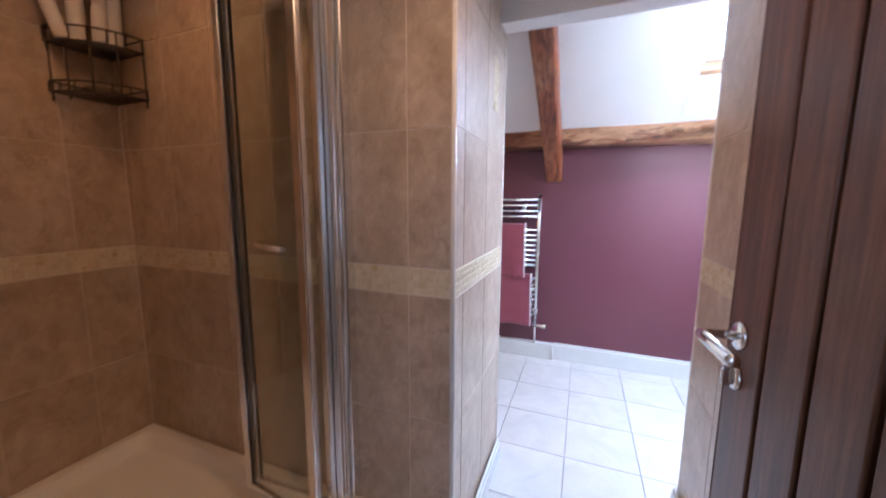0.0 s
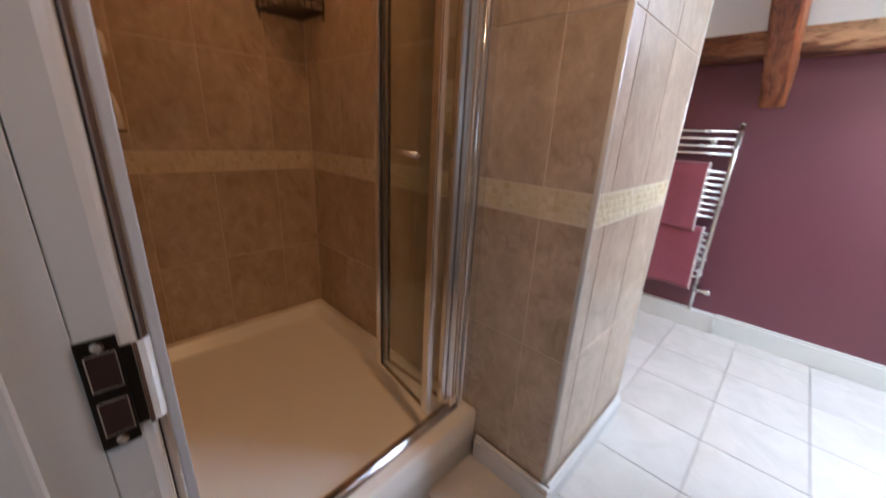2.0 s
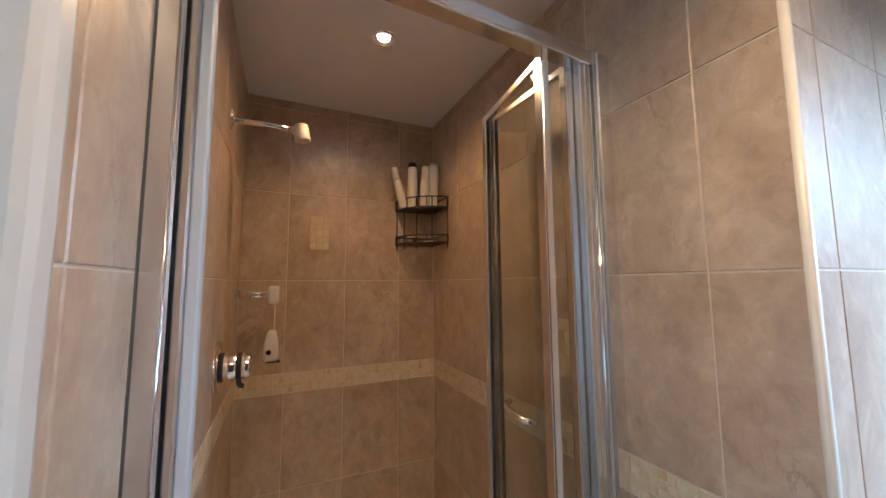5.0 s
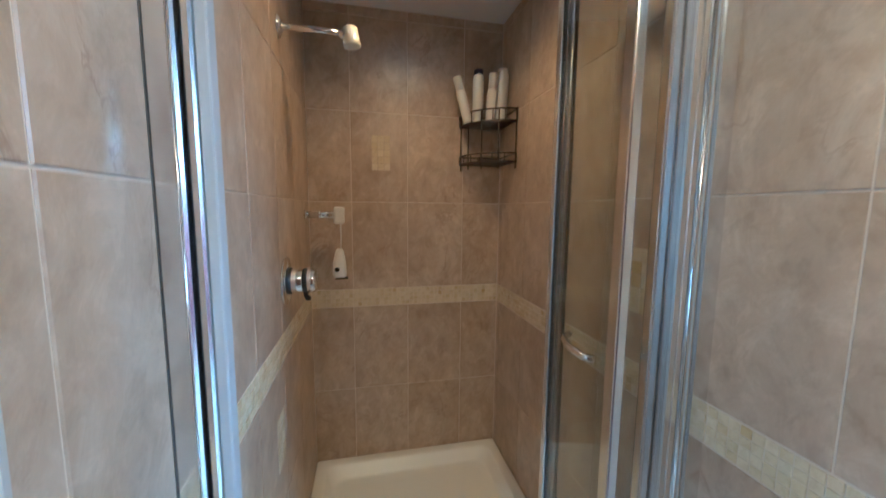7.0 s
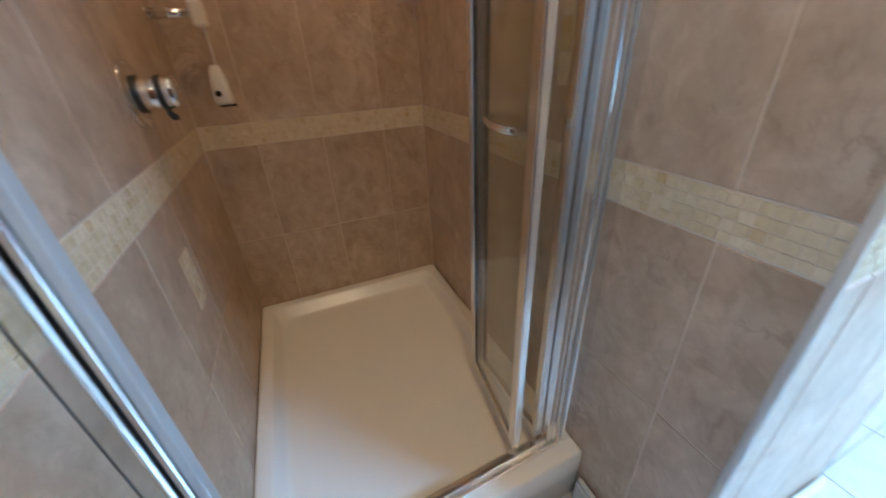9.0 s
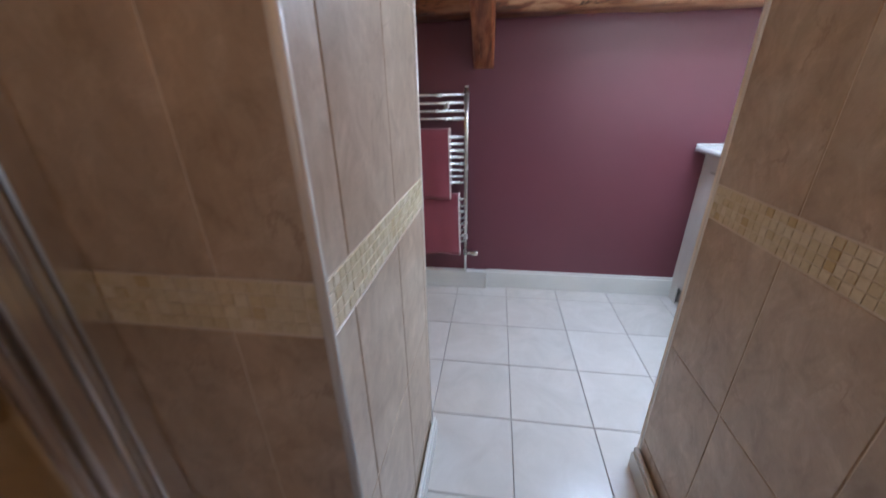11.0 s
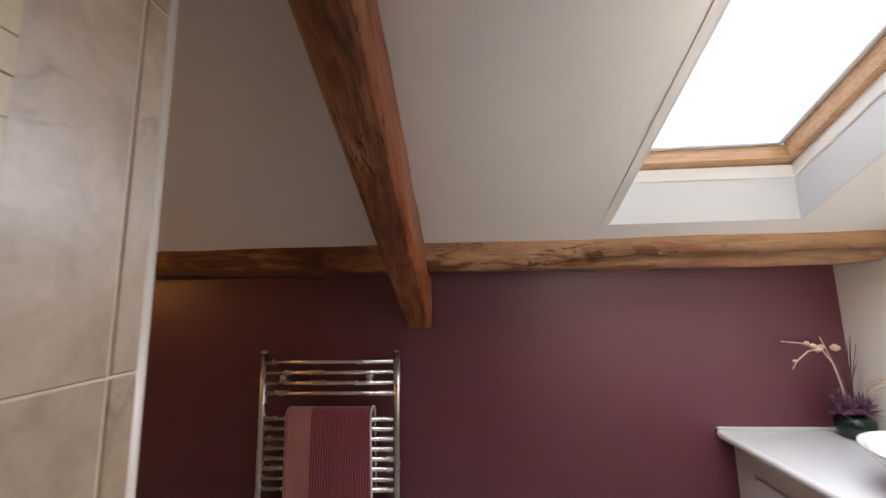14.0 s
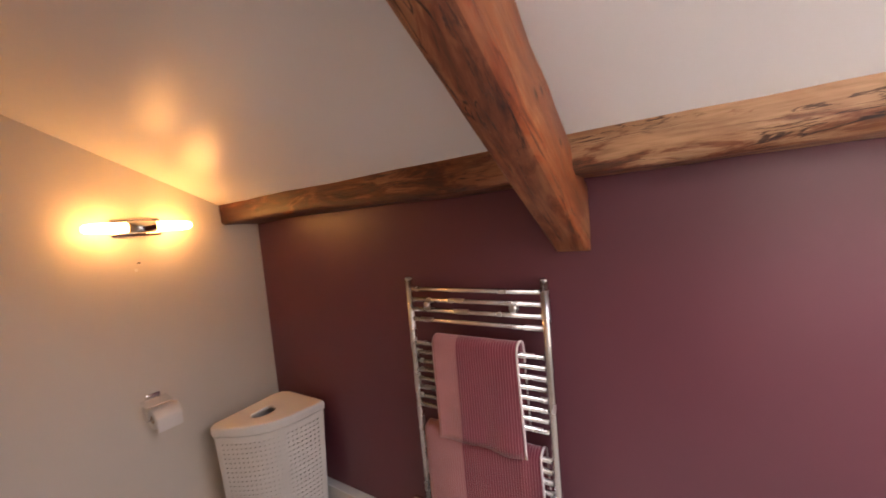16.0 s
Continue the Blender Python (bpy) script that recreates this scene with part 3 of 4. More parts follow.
for z0, z1 in ((0.006, 0.040), (-0.040, -0.006)):
    bm = bmesh.new()
    for a, b, c, d in ((0.0045, 0.0235, z0, z0 + 0.0011), (0.0045, 0.0235, z1, z1 + 0.0011), (0.0035, 0.0046, z0, z1), (0.0230, 0.0241, z0, z1)):
        add_box(bm, 0.0031, 0.0037, a, b, c, d)
    part("pocket_rim", bm, ALU, strike)
    box("pocket", 0.0031, 0.0035, 0.0050, 0.0228, z0 + 0.0014, z1 - 0.0004, POCKET, strike)
for z in (0.047, -0.047):
    part("screw", lathe(bmesh.new(), [(0.0045, 0.0), (0.0045, 0.0010), (0.0028, 0.0015)], 14, pose(0.0031, 0.0135, z, 0, 90, 0)), ALU, strike)
keep = thing("bolt_keep", pose(-0.412, 0.106, 0.793), "small worn white bolt keep on the door jamb", "bolt keep")
box("plate", 0.0, 0.0025, 0.003, 0.025, -0.031, 0.031, GLOSS_WHITE, keep, 0.001)
part("socket_rim", add_loops(bmesh.new(), [[(0.0027, y, z) for y, z, _ in rounded(0.006, 0.022, -0.013, 0.011, 0.005, 0)], [(0.0034, y, z) for y, z, _ in rounded(0.007, 0.021, -0.012, 0.010, 0.004, 0)]]), ALU, keep, "bare metal rim")
part("socket", add_loops(bmesh.new(), [[(x, y, z) for y, z, _ in rounded(0.0085, 0.0195, -0.0105, 0.0085, 0.004, 0)] for x in (0.0035, 0.0040)]), BRASSDARK, keep, "dark bolt hole")
for z in (0.021, -0.023):
    part("screw", lathe(bmesh.new(), [(0.0026, 0.0), (0.0026, 0.001)], 12, pose(0.0026, 0.014, z, 0, 90, 0)), BRASSDARK, keep)

# ---------- door, standing open ----------
DOOR = pose(0.300, 0.125, 0.012, 0, 0, 93.8)
door = thing("door", DOOR, "dark-stained boarded wooden door standing open inwards", "door")
W, H = 0.770, 1.98
# near-black core: the shade of the board grooves is put into its colour
box("core", 0, W, -0.030, -0.006, 0, H, DARK, door)
edges = [0.0, 0.106, 0.214, 0.322, 0.432, 0.538, 0.648, W]
for a, b in zip(edges, edges[1:]):
    box("board", a + 0.0055, b - 0.0055 if b < W else b, -0.0065, 0.006, 0, H, DOORWOOD, door, 0.003)
    box("board", a + 0.0055, b - 0.0055 if b < W else b, -0.042, -0.0295, 0, H, DOORWOOD, door, 0.003)
box("lipping", W, W + 0.006, -0.042, 0.006, 0, H, DOORWOOD, door, 0.002)
hx, hz = 0.722, 0.995
part("rose", lathe(bmesh.new(), [(0.026, 0), (0.026, 0.006), (0.022, 0.009)], 28, pose(hx, 0.006, hz, -90)), CHROME, door, "chrome door handle rose", True)
bm = add_tube(bmesh.new(), [(hx, 0.012, hz), (hx, 0.050, hz), (hx - 0.001, 0.064, hz), (hx - 0.008, 0.071, hz), (hx - 0.03, 0.072, hz), (hx - 0.128, 0.071, hz), (hx - 0.135, 0.071, hz)], [0.0085, 0.0085, 0.0095, 0.0105, 0.011, 0.0115, 0.0095], 16)
part("handle", bm, CHROME, door, "chrome lever handle", True)
part("snib_rose", lathe(bmesh.new(), [(0.024, 0), (0.024, 0.006), (0.020, 0.009)], 28, pose(hx, 0.006, hz - 0.080, -90)), CHROME, door, "chrome privacy lock rose", True)
box("thumb_turn", hx - 0.005, hx + 0.005, 0.0145, 0.032, hz - 0.098, hz - 0.062, CHROME, door, 0.003, "chrome thumb turn")
for z in (0.22, 1.75):
    tube("hinge", [(-0.004, 0.010, z), (-0.004, 0.010, z + 0.09)], 0.006, CHROME, door)

# ---------- shower tray ----------
tray = thing("shower_tray", pose(0, 0, 0), "white acrylic shower tray with raised rim", "shower tray")
X0, X1, Y0, Y1 = -1.890, -0.650, 0.1215, 1.0285
bm = bmesh.new()
add_loops(bm, [rounded(X0, X1, Y0, Y1, 0.012, 0.0), rounded(X0, X1, Y0, Y1, 0.012, 0.192), rounded(X0 + 0.006, X1 - 0.006, Y0 + 0.006, Y1 - 0.006, 0.012, 0.198),
               rounded(X0 + 0.010, X1 - 0.010, Y0 + 0.010, Y1 - 0.010, 0.012, 0.1995), rounded(X0 + 0.046, X1 - 0.050, Y0 + 0.046, Y1 - 0.046, 0.035, 0.1995), rounded(X0 + 0.051, X1 - 0.055, Y0 + 0.051, Y1 - 0.051, 0.04, 0.198), rounded(X0 + 0.056, X1 - 0.060, Y0 + 0.056, Y1 - 0.056, 0.045, 0.193),
               rounded(X0 + 0.078, X1 - 0.080, Y0 + 0.078, Y1 - 0.078, 0.065, 0.152), rounded(X0 + 0.085, X1 - 0.086, Y0 + 0.085, Y1 - 0.085, 0.07, 0.146), rounded(X0 + 0.094, X1 - 0.094, Y0 + 0.094, Y1 - 0.094, 0.075, 0.1435), rounded(X0 + 0.12, X1 - 0.115, Y0 + 0.12, Y1 - 0.12, 0.08, 0.1425),
               rounded(X0 + 0.30, X1 - 0.20, Y0 + 0.25, Y1 - 0.25, 0.10, 0.138), rounded(X0 + 0.62, X1 - 0.45, Y0 + 0.40, Y1 - 0.40, 0.04, 0.136)])
for v in bm.verts:                            # the front edge runs a little out of square
    v.co.x -= 0.026 * (v.co.y - Y0) * (v.co.x - X0) / (X1 - X0)
part("basin", bm, ACRYLIC, tray, smooth=True)
dr = part("drain", lathe(bmesh.new(), [(0.046, 0.0), (0.046, 0.004), (0.040, 0.007), (0.036, 0.004), (0.034, 0.002)], 32, pose(-0.835, 0.300, 0.1425)), CHROME, tray, "chrome waste with slotted grate", True)
# flat near-black disc, the shade inside the waste put into its colour
part("drain_bowl", lathe(bmesh.new(), [(0.033, 0.0), (0.033, 0.0012)], 28, pose(-0.835, 0.300, 0.1435)), DARK, dr)
for k in range(4):
    box("grate_bar", -0.032, 0.032, -0.003, 0.003, 0.0030, 0.0052, CHROME, dr, 0.001, m=pose(-0.835, 0.300, 0.1425, 0, 0, 45 * k + 20))

# ---------- shower enclosure ----------
en = thing("shower_enclosure", pose(0, 0, 0), "chrome-framed folding shower door, folded open", "shower door")
TOP = 2.015


def channel(name, x0, x1, y0, y1, z0, z1, parent=en, flutes=3):
    """An upright extrusion, fluted on its two open faces."""
    r, d = 0.003, 0.0022
    prof = [(x0, y0), (x1 - r, y0), (x1, y0 + r)]
    for k in range(1, flutes):
        y = y0 + (y1 - y0) * k / flutes
        prof += [(x1, y - 0.0024), (x1 - d, y - 0.0012), (x1 - d, y + 0.0012), (x1, y + 0.0024)]
    prof += [(x1, y1 - r), (x1 - r, y1), (x0 + r, y1), (x0, y1 - r)]
    bm = add_loops(bmesh.new(), [[(x, y, z0) for x, y in prof], [(x, y, z1) for x, y in prof]])
    return part(name, bm, ALU, parent)


channel("wall_channel", -0.722, -0.676, 0.1213, 0.1545, 0.20, TOP, en, 1)
box("gasket", -0.700, -0.6766, 0.1203, 0.1211, 0.20, TOP, SEALANT, en)
tube("bead", [(-0.6768, 0.1485, 0.20), (-0.6768, 0.1485, TOP)], 0.0022, CHROME, en, 10, "bright chrome bead")
# black strip fills the open gap, its shade put into the colour
box("post_gap", -0.715, -0.6920, 0.1548, 0.1572, 0.20, TOP, RUBBER, en)
channel("wall_post", -0.720, -0.6840, 0.1575, 0.1700, 0.20, TOP, en, 1)
box("magnet_strip", -0.716, -0.690, 0.1703, 0.186, 0.228, TOP - 0.039, STRIP, en, 0.003, "pale grey magnetic strip")
channel("wall_channel", -0.768, -0.7240, 0.988, 1.0295, 0.20, TOP, en, 1)
channel("wall_post", -0.762, -0.7280, 0.966, 0.9875, 0.20, TOP, en, 1)
box("gasket", -0.7278, -0.7262, 0.9780, 0.9800, 0.22, TOP, STRIP, en)
tube("bead", [(-0.7280, 0.9700, 0.20), (-0.7280, 0.9700, TOP)], 0.0035, CHROME, en, 10, "bright chrome bead")
channel("pivot_post", -0.758, -0.7300, 0.934, 0.9655, 0.226, TOP - 0.039, en, 2)
SKEW = Matrix.Translation((-0.699, 0.1865, 0)) @ Matrix.Rotation(math.atan(0.046 / 0.79), 4, "Z")
box("header_rail", -0.024, 0.022, 0.0, 0.785, TOP - 0.038, TOP, ALU, en, 0.006, m=SKEW)
box("threshold_track", -0.024, 0.022, 0.0, 0.790, 0.1995, 0.212, ALU, en, 0.003, m=SKEW)
box("threshold_rail", -0.008, 0.006, 0.0, 0.770, 0.2122, 0.224, CHROME, en, 0.002, m=SKEW)


def leaf(name, a, b, z0, z1, wide_end):
    """A framed glass leaf between two points of the plan."""
    a, b = Vector((*a, 0)), Vector((*b, 0))
    L = (b - a).length
    m = Matrix.Translation(a) @ Matrix.Rotation(math.atan2(b.y - a.y, b.x - a.x), 4, "Z")
    g = box(name, 0.012, L - 0.012, -0.003, 0.003, z0 + 0.018, z1 - 0.018, GLASS, en, 0, "grey-tinted clear safety glass", m)
    g.visible_shadow = False
    for x0, x1 in ((0.0, 0.014), (L - wide_end, L)):
        box("stile", x0, x1, -0.011, 0.011, z0, z1, ALU, g, 0.004)
    box("seal", 0.0145, 0.0168, -0.0045, 0.0045, z0 + 0.02, z1 - 0.02, RUBBER, g)
    for z in (z0, z1 - 0.02):
        box("rail", 0.0145, L - wide_end - 0.0005, -0.009, 0.009, z, z + 0.020, ALU, g, 0.003)
    return g, m, L


inner, mi, Li = leaf("glass_leaf", (-1.086, 0.914), (-0.752, 0.921), 0.236, 1.985, 0.024)
outer, mo, Lo = leaf("glass_leaf", (-1.088, 0.886), (-0.742, 0.838), 0.236, 1.985, 0.036)
bm = add_tube(bmesh.new(), [(0.134, -0.004, 1.120), (0.140, -0.016, 1.120), (0.165, -0.030, 1.118), (0.205, -0.034, 1.114), (0.246, -0.024, 1.110), (0.262, -0.004, 1.108)], [0.008, 0.0075, 0.0085, 0.009, 0.0085, 0.010], 12)
hd = part("handle", bm, CHROME, outer, "chrome bow handle", True)
box("hinge_post", -1.102, -1.0885, 0.876, 0.926, 0.236, 1.985, ALU, en, 0.004)

# ---------- shower fittings ----------
valve = thing("shower_valve", pose(-1.372, 0.120, 1.196), "chrome thermostatic shower valve with dark rings", "shower valve")
R90 = pose(0, 0, 0, -90)
part("backplate", lathe(bmesh.new(), [(0.077, 0.0), (0.078, 0.003), (0.074, 0.007), (0.050, 0.010)], 44, R90), CHROME, valve, "round chrome backplate", True)
part("ring", lathe(bmesh.new(), [(0.041, 0.0102), (0.0425, 0.012), (0.0425, 0.017), (0.041, 0.019)], 32, R90), RUBBER, valve, "black grip ring", True)
part("temperature_knob", lathe(bmesh.new(), [(0.038, 0.0192), (0.0385, 0.021), (0.037, 0.052), (0.036, 0.0535)], 32, R90), CHROME, valve, "", True)
part("ring", lathe(bmesh.new(), [(0.038, 0.0537), (0.040, 0.056), (0.040, 0.063), (0.038, 0.0655)], 32, R90), RUBBER, valve, "black grip ring", True)
part("flow_knob", lathe(bmesh.new(), [(0.037, 0.0657), (0.0385, 0.068), (0.037, 0.086), (0.034, 0.092), (0.028, 0.094)], 32, R90), CHROME, valve, "", True)
tube("lever", [(0.004, 0.059, -0.036), (0.005, 0.060, -0.047), (0.008, 0.066, -0.056), (0.010, 0.074, -0.058)], [0.007, 0.0075, 0.009, 0.006], RUBBER, valve, 12, "black lever tip")

arm = thing("wall_shower", pose(-1.400, 0.120, 1.970), "chrome wall arm carrying a small white shower head", "shower head")
part("flange", lathe(bmesh.new(), [(0.032, 0.0), (0.032, 0.004), (0.016, 0.012)], 28, R90), CHROME, arm, "", True)
tube("pipe", [(0, 0.006, 0), (0, 0.10, 0.001), (0, 0.185, -0.002)], 0.009, CHROME, arm, 14)
part("joint", lathe(bmesh.new(), [(0.004, -0.014), (0.014, -0.006), (0.014, 0.006), (0.004, 0.014)], 20, pose(0, 0.190, -0.004)), CHROME, arm, "", True)
part("head", lathe(bmesh.new(), [(0.017, 0.026), (0.0225, 0.022), (0.0255, -0.020), (0.027, -0.028), (0.026, -0.032), (0.018, -0.033)], 28, pose(0.0, 0.214, -0.006, 7)), PLASTIC, arm, "white plastic shower head", True)

hold = thing("soap_holder", pose(-1.775, 0.120, 1.400), "chrome hand shower bracket with white soap-on-a-rope dispenser", "soap holder")
part("flange", lathe(bmesh.new(), [(0.020, 0.0), (0.020, 0.006), (0.012, 0.012)], 24, R90), CHROME, hold, "", True)
tube("rod", [(0, 0.010, 0), (0, 0.125, -0.002)], 0.0155, CHROME, hold, 14)
part("collar", lathe(bmesh.new(), [(0.017, 0.052), (0.0185, 0.060), (0.017, 0.068)], 20, R90), CHROME, hold, "", True)
box("clamp", -0.022, 0.022, 0.118, 0.162, -0.040, 0.034, PLASTIC, hold, 0.010, "white plastic clamp")
tube("cord", [(0, 0.145, -0.040), (0.002, 0.146, -0.10), (0, 0.144, -0.148)], 0.003, PLASTIC, hold, 8)
bottle_loops = [(0.016, 0.114, 0.160, 0.010, -0.272), (0.021, 0.108, 0.166, 0.015, -0.260), (0.021, 0.110, 0.164, 0.016, -0.205), (0.015, 0.120, 0.156, 0.013, -0.160), (0.009, 0.128, 0.150, 0.007, -0.148)]
part("dispenser", add_loops(bmesh.new(), [rounded(-hw, hw, y0, y1, rr, z) for hw, y0, y1, rr, z in bottle_loops]), PLASTIC, hold, "white soap bottle", True)
box("base_lip", -0.014, 0.016, 0.120, 0.172, -0.279, -0.2725, BRASSDARK, hold, 0.002, "dark base lip")
part("nozzle", lathe(bmesh.new(), [(0.010, 0.0), (0.010, 0.004)], 20, pose(0.0205, 0.128, -0.235, 0, 90, 0)), BRASSDARK, hold, "dark round outlet")

# corner caddy of wire
cad = thing("corner_caddy", pose(-1.890, 1.028, 0.0), "two-tier tarnished wire corner caddy in the shower", "caddy")


def arc(r, z, k=12, inset=0.006):
    return [(inset + r * math.cos(radians(-90 * i / k)) * 1.0, -inset + r * math.sin(radians(-90 * i / k)), z) for i in range(k + 1)]


for z, h in ((1.815, 0.050), (1.640, 0.036)):
    for zz in (z, z + h):
        tube("wire", [(0.006, -0.006, zz)] + arc(0.205, zz), 0.0036, DARKWIRE, cad, 6, closed=True)
    for k in range(1, 13):
        f = 0.205 * k / 13
        tube("wire", [(0.006 + f, -0.007, z), (0.006 + f, -0.006 - math.sqrt(max(0.205 ** 2 - f * f, 0.0)), z)], 0.0024, DARKWIRE, cad, 5)
    for k in range(0, 13, 2):
        p = arc(0.205, 0.0)[k]
        tube("wire", [(p[0], p[1], z), (p[0], p[1], z + h)], 0.0026, DARKWIRE, cad, 5)
for k in (0, 3, 6, 9, 12):
    p = arc(0.197, 0.0)[k]
    tube("upright", [(p[0], p[1], 1.610), (p[0], p[1], 1.868)], 0.0032, DARKWIRE, cad, 6)
CLEARDISH = glass_mat("clear_plastic", (0.85, 0.84, 0.80), 0.1)
dish = thing("soap_dish", pose(-1.79, 0.93, 1.645), "clear plastic soap dish in the lower caddy tier", "soap dish")
part("dish", lathe(bmesh.new(), [(0.045, 0.0), (0.055, 0.020), (0.052, 0.020), (0.043, 0.004)], 24), CLEARDISH, dish, "", True)


def bottle(x, y, lean, r, h, label, cap=None, shoulder=0.8):
    b = thing("bottle", pose(x, y, 1.819, *lean), label, "bottle", "bottles in the corner caddy")
    part("body", lathe(bmesh.new(), [(r * 0.9, 0.0), (r, 0.006), (r, h * shoulder), (r * 0.86, h * (shoulder + 0.06)), (r * 0.8, h * (shoulder + 0.08))], 20), PLASTIC, b, "", True)
    part("cap", lathe(bmesh.new(), [(r * 0.84, h * (shoulder + 0.082)), (r * 0.86, h * 0.985), (r * 0.7, h)], 20), cap or PLASTIC, b, "dark navy cap" if cap else "white cap", True)
    return b


NAVY = paint("navy_plastic", (0.012, 0.014, 0.05), 0.35)
bottle(-1.800, 0.835, (16, 0, 0), 0.021, 0.205, "white slim tube leaning in the wire caddy", None, 0.62)
bottle(-1.800, 0.880, (0, 0, 0), 0.025, 0.235, "white shampoo bottle with navy cap in the caddy", NAVY, 0.82)
bottle(-1.770, 0.930, (-3, 0, 0), 0.023, 0.215, "white slim-necked bottle in the wire caddy", None, 0.60)
bottle(-1.790, 0.985, (-2, 0, 0), 0.028, 0.245, "tall white bottle in the wire caddy", None, 0.86)

# downlights
dl = thing("downlight", pose(-1.284, 0.59, 2.309), "small recessed chrome-rimmed halogen downlight, lit", "downlight", "ceiling downlights")
part("rim", lathe(bmesh.new(), [(0.0205, 0.0005), (0.030, -0.002), (0.034, -0.0075), (0.040, -0.006), (0.043, 0.0)], 36, None, False, False), ALU, dl, "", True)
part("lens", lathe(bmesh.new(), [(0.0200, 0.0004), (0.0200, -0.001)], 28), HALOGEN, dl, "glowing halogen lens")
copy_thing(dl, pose(0.02, 0.62, 2.309))

# ---------- towel rail and towels ----------
rail = thing("towel_rail", pose(0, 2.860, 0), "chrome ladder towel radiator on the plum wall", "towel rail")
XL, XR = -0.926, -0.343
for x in (XL, XR):
    tube("upright", [(x, 0, 0.262), (x, 0, 0.60), (x, 0, 1.0), (x, 0, 1.300)], 0.0145, RAIL, rail, 16)
    part("end_cap", lathe(bmesh.new(), [(0.0155, 1.3005), (0.0155, 1.306), (0.010, 1.310)], 18, pose(x, 0, 0)), RAIL, rail, "", True)
BARS = [1.261, 1.217, 1.174, 1.132] + [1.028 - 0.0389 * i for i in range(8)] + [0.649 - 0.0413 * i for i in range(8)]
for z in BARS:
    tube("bar", [(XL + 0.0150, -0.003, z), ((XL + XR) / 2, -0.003, z), (XR - 0.0150, -0.003, z)], 0.0105, RAIL, rail, 12)
for x in (-0.829, -0.456):
    part("bracket", lathe(bmesh.new(), [(0.016, -0.012), (0.016, 0.006), (0.013, 0.012), (0.006, 0.014)], 20, pose(x, -0.010, 1.200, 90)), RAIL, rail, "round chrome wall bracket", True)
    tube("bracket_stem", [(x, 0.0, 1.200), (x, 0.059, 1.200)], 0.007, RAIL, rail)
for x, s in ((XL, -1), (XR, 1)):
    v = part("valve", lathe(bmesh.new(), [(0.011, -0.002), (0.013, 0.012), (0.013, 0.030), (0.018, 0.034), (0.019, 0.066), (0.016, 0.072)], 20, pose(x + s * 0.012, 0.0, 0.276, 0, 90 * s, 0)), RAIL, rail, "chrome radiator valve", True)
    tube("tail_pipe", [(x, 0, 0.261), (x, 0, 0.20), (x, 0.006, 0.1285)], 0.0085, GLOSS_WHITE, rail, 12, "white painted pipe")
tube("stub_pipe", [(-0.20, 0.006, 0.012), (-0.20, 0.006, 0.110)], 0.007, GLOSS_WHITE, rail, 10)


def towel_mat():
    g = Nodes("striped_towelling")
    tc, sep = g.n("TexCoord"), g.n("SeparateXYZ")
    g.l(tc.outputs["Object"], sep.inputs[0])
    fuzz = g.noise(tc.outputs["Object"], 420.0, 2)
    soft = g.noise(tc.outputs["Object"], 9.0, 4)
    wig = g.n("Math")
    wig.operation = "MULTIPLY_ADD"
    g.l(soft, wig.inputs[0])
    wig.inputs[1].default_value = 0.0035
    g.l(sep.outputs["X"], wig.inputs[2])
    wave = g.n("Math")
    wave.operation = "MULTIPLY"
    wave.inputs[1].default_value = 2 * math.pi / 0.0105
    g.l(wig.outputs[0], wave.inputs[0])
    sn = g.n("Math")
    sn.operation = "SINE"
    g.l(wave.outputs[0], sn.inputs[0])
    st = span(g, sn.outputs[0], 0.0, 1.0)
    stripes = g.ramp(st, [(0.30, (0.24, 0.032, 0.055)), (0.80, (0.40, 0.115, 0.14))])
    pale = g.ramp(st, [(0.2, (0.50, 0.20, 0.205)), (0.8, (0.55, 0.25, 0.25))])
    cut = g.n("Math")
    cut.operation = "GREATER_THAN"
    cut.inputs[1].default_value = 0.0
    g.l(sep.outputs["X"], cut.inputs[0])
    c = g.mix(pale, stripes, cut.outputs[0])
    c = g.mix(c, g.ramp(soft, [(0.3, (0.82, 0.82, 0.82)), (0.7, (1, 1, 1))]), 1.0, "MULTIPLY")
    h = g.n("Math")
    h.operation = "ADD"
    g.l(st, h.inputs[0])
    g.l(fuzz, h.inputs[1])
    g.bump(h.outputs[0], 0.7, 0.003)
    return g.done(c, 0.95, 0.0, Sheen_Weight=0.4)


TOWEL = towel_mat()
HEM = paint("pale_hem", (0.76, 0.68, 0.66), 0.9, 0.05, 0.4, 30)


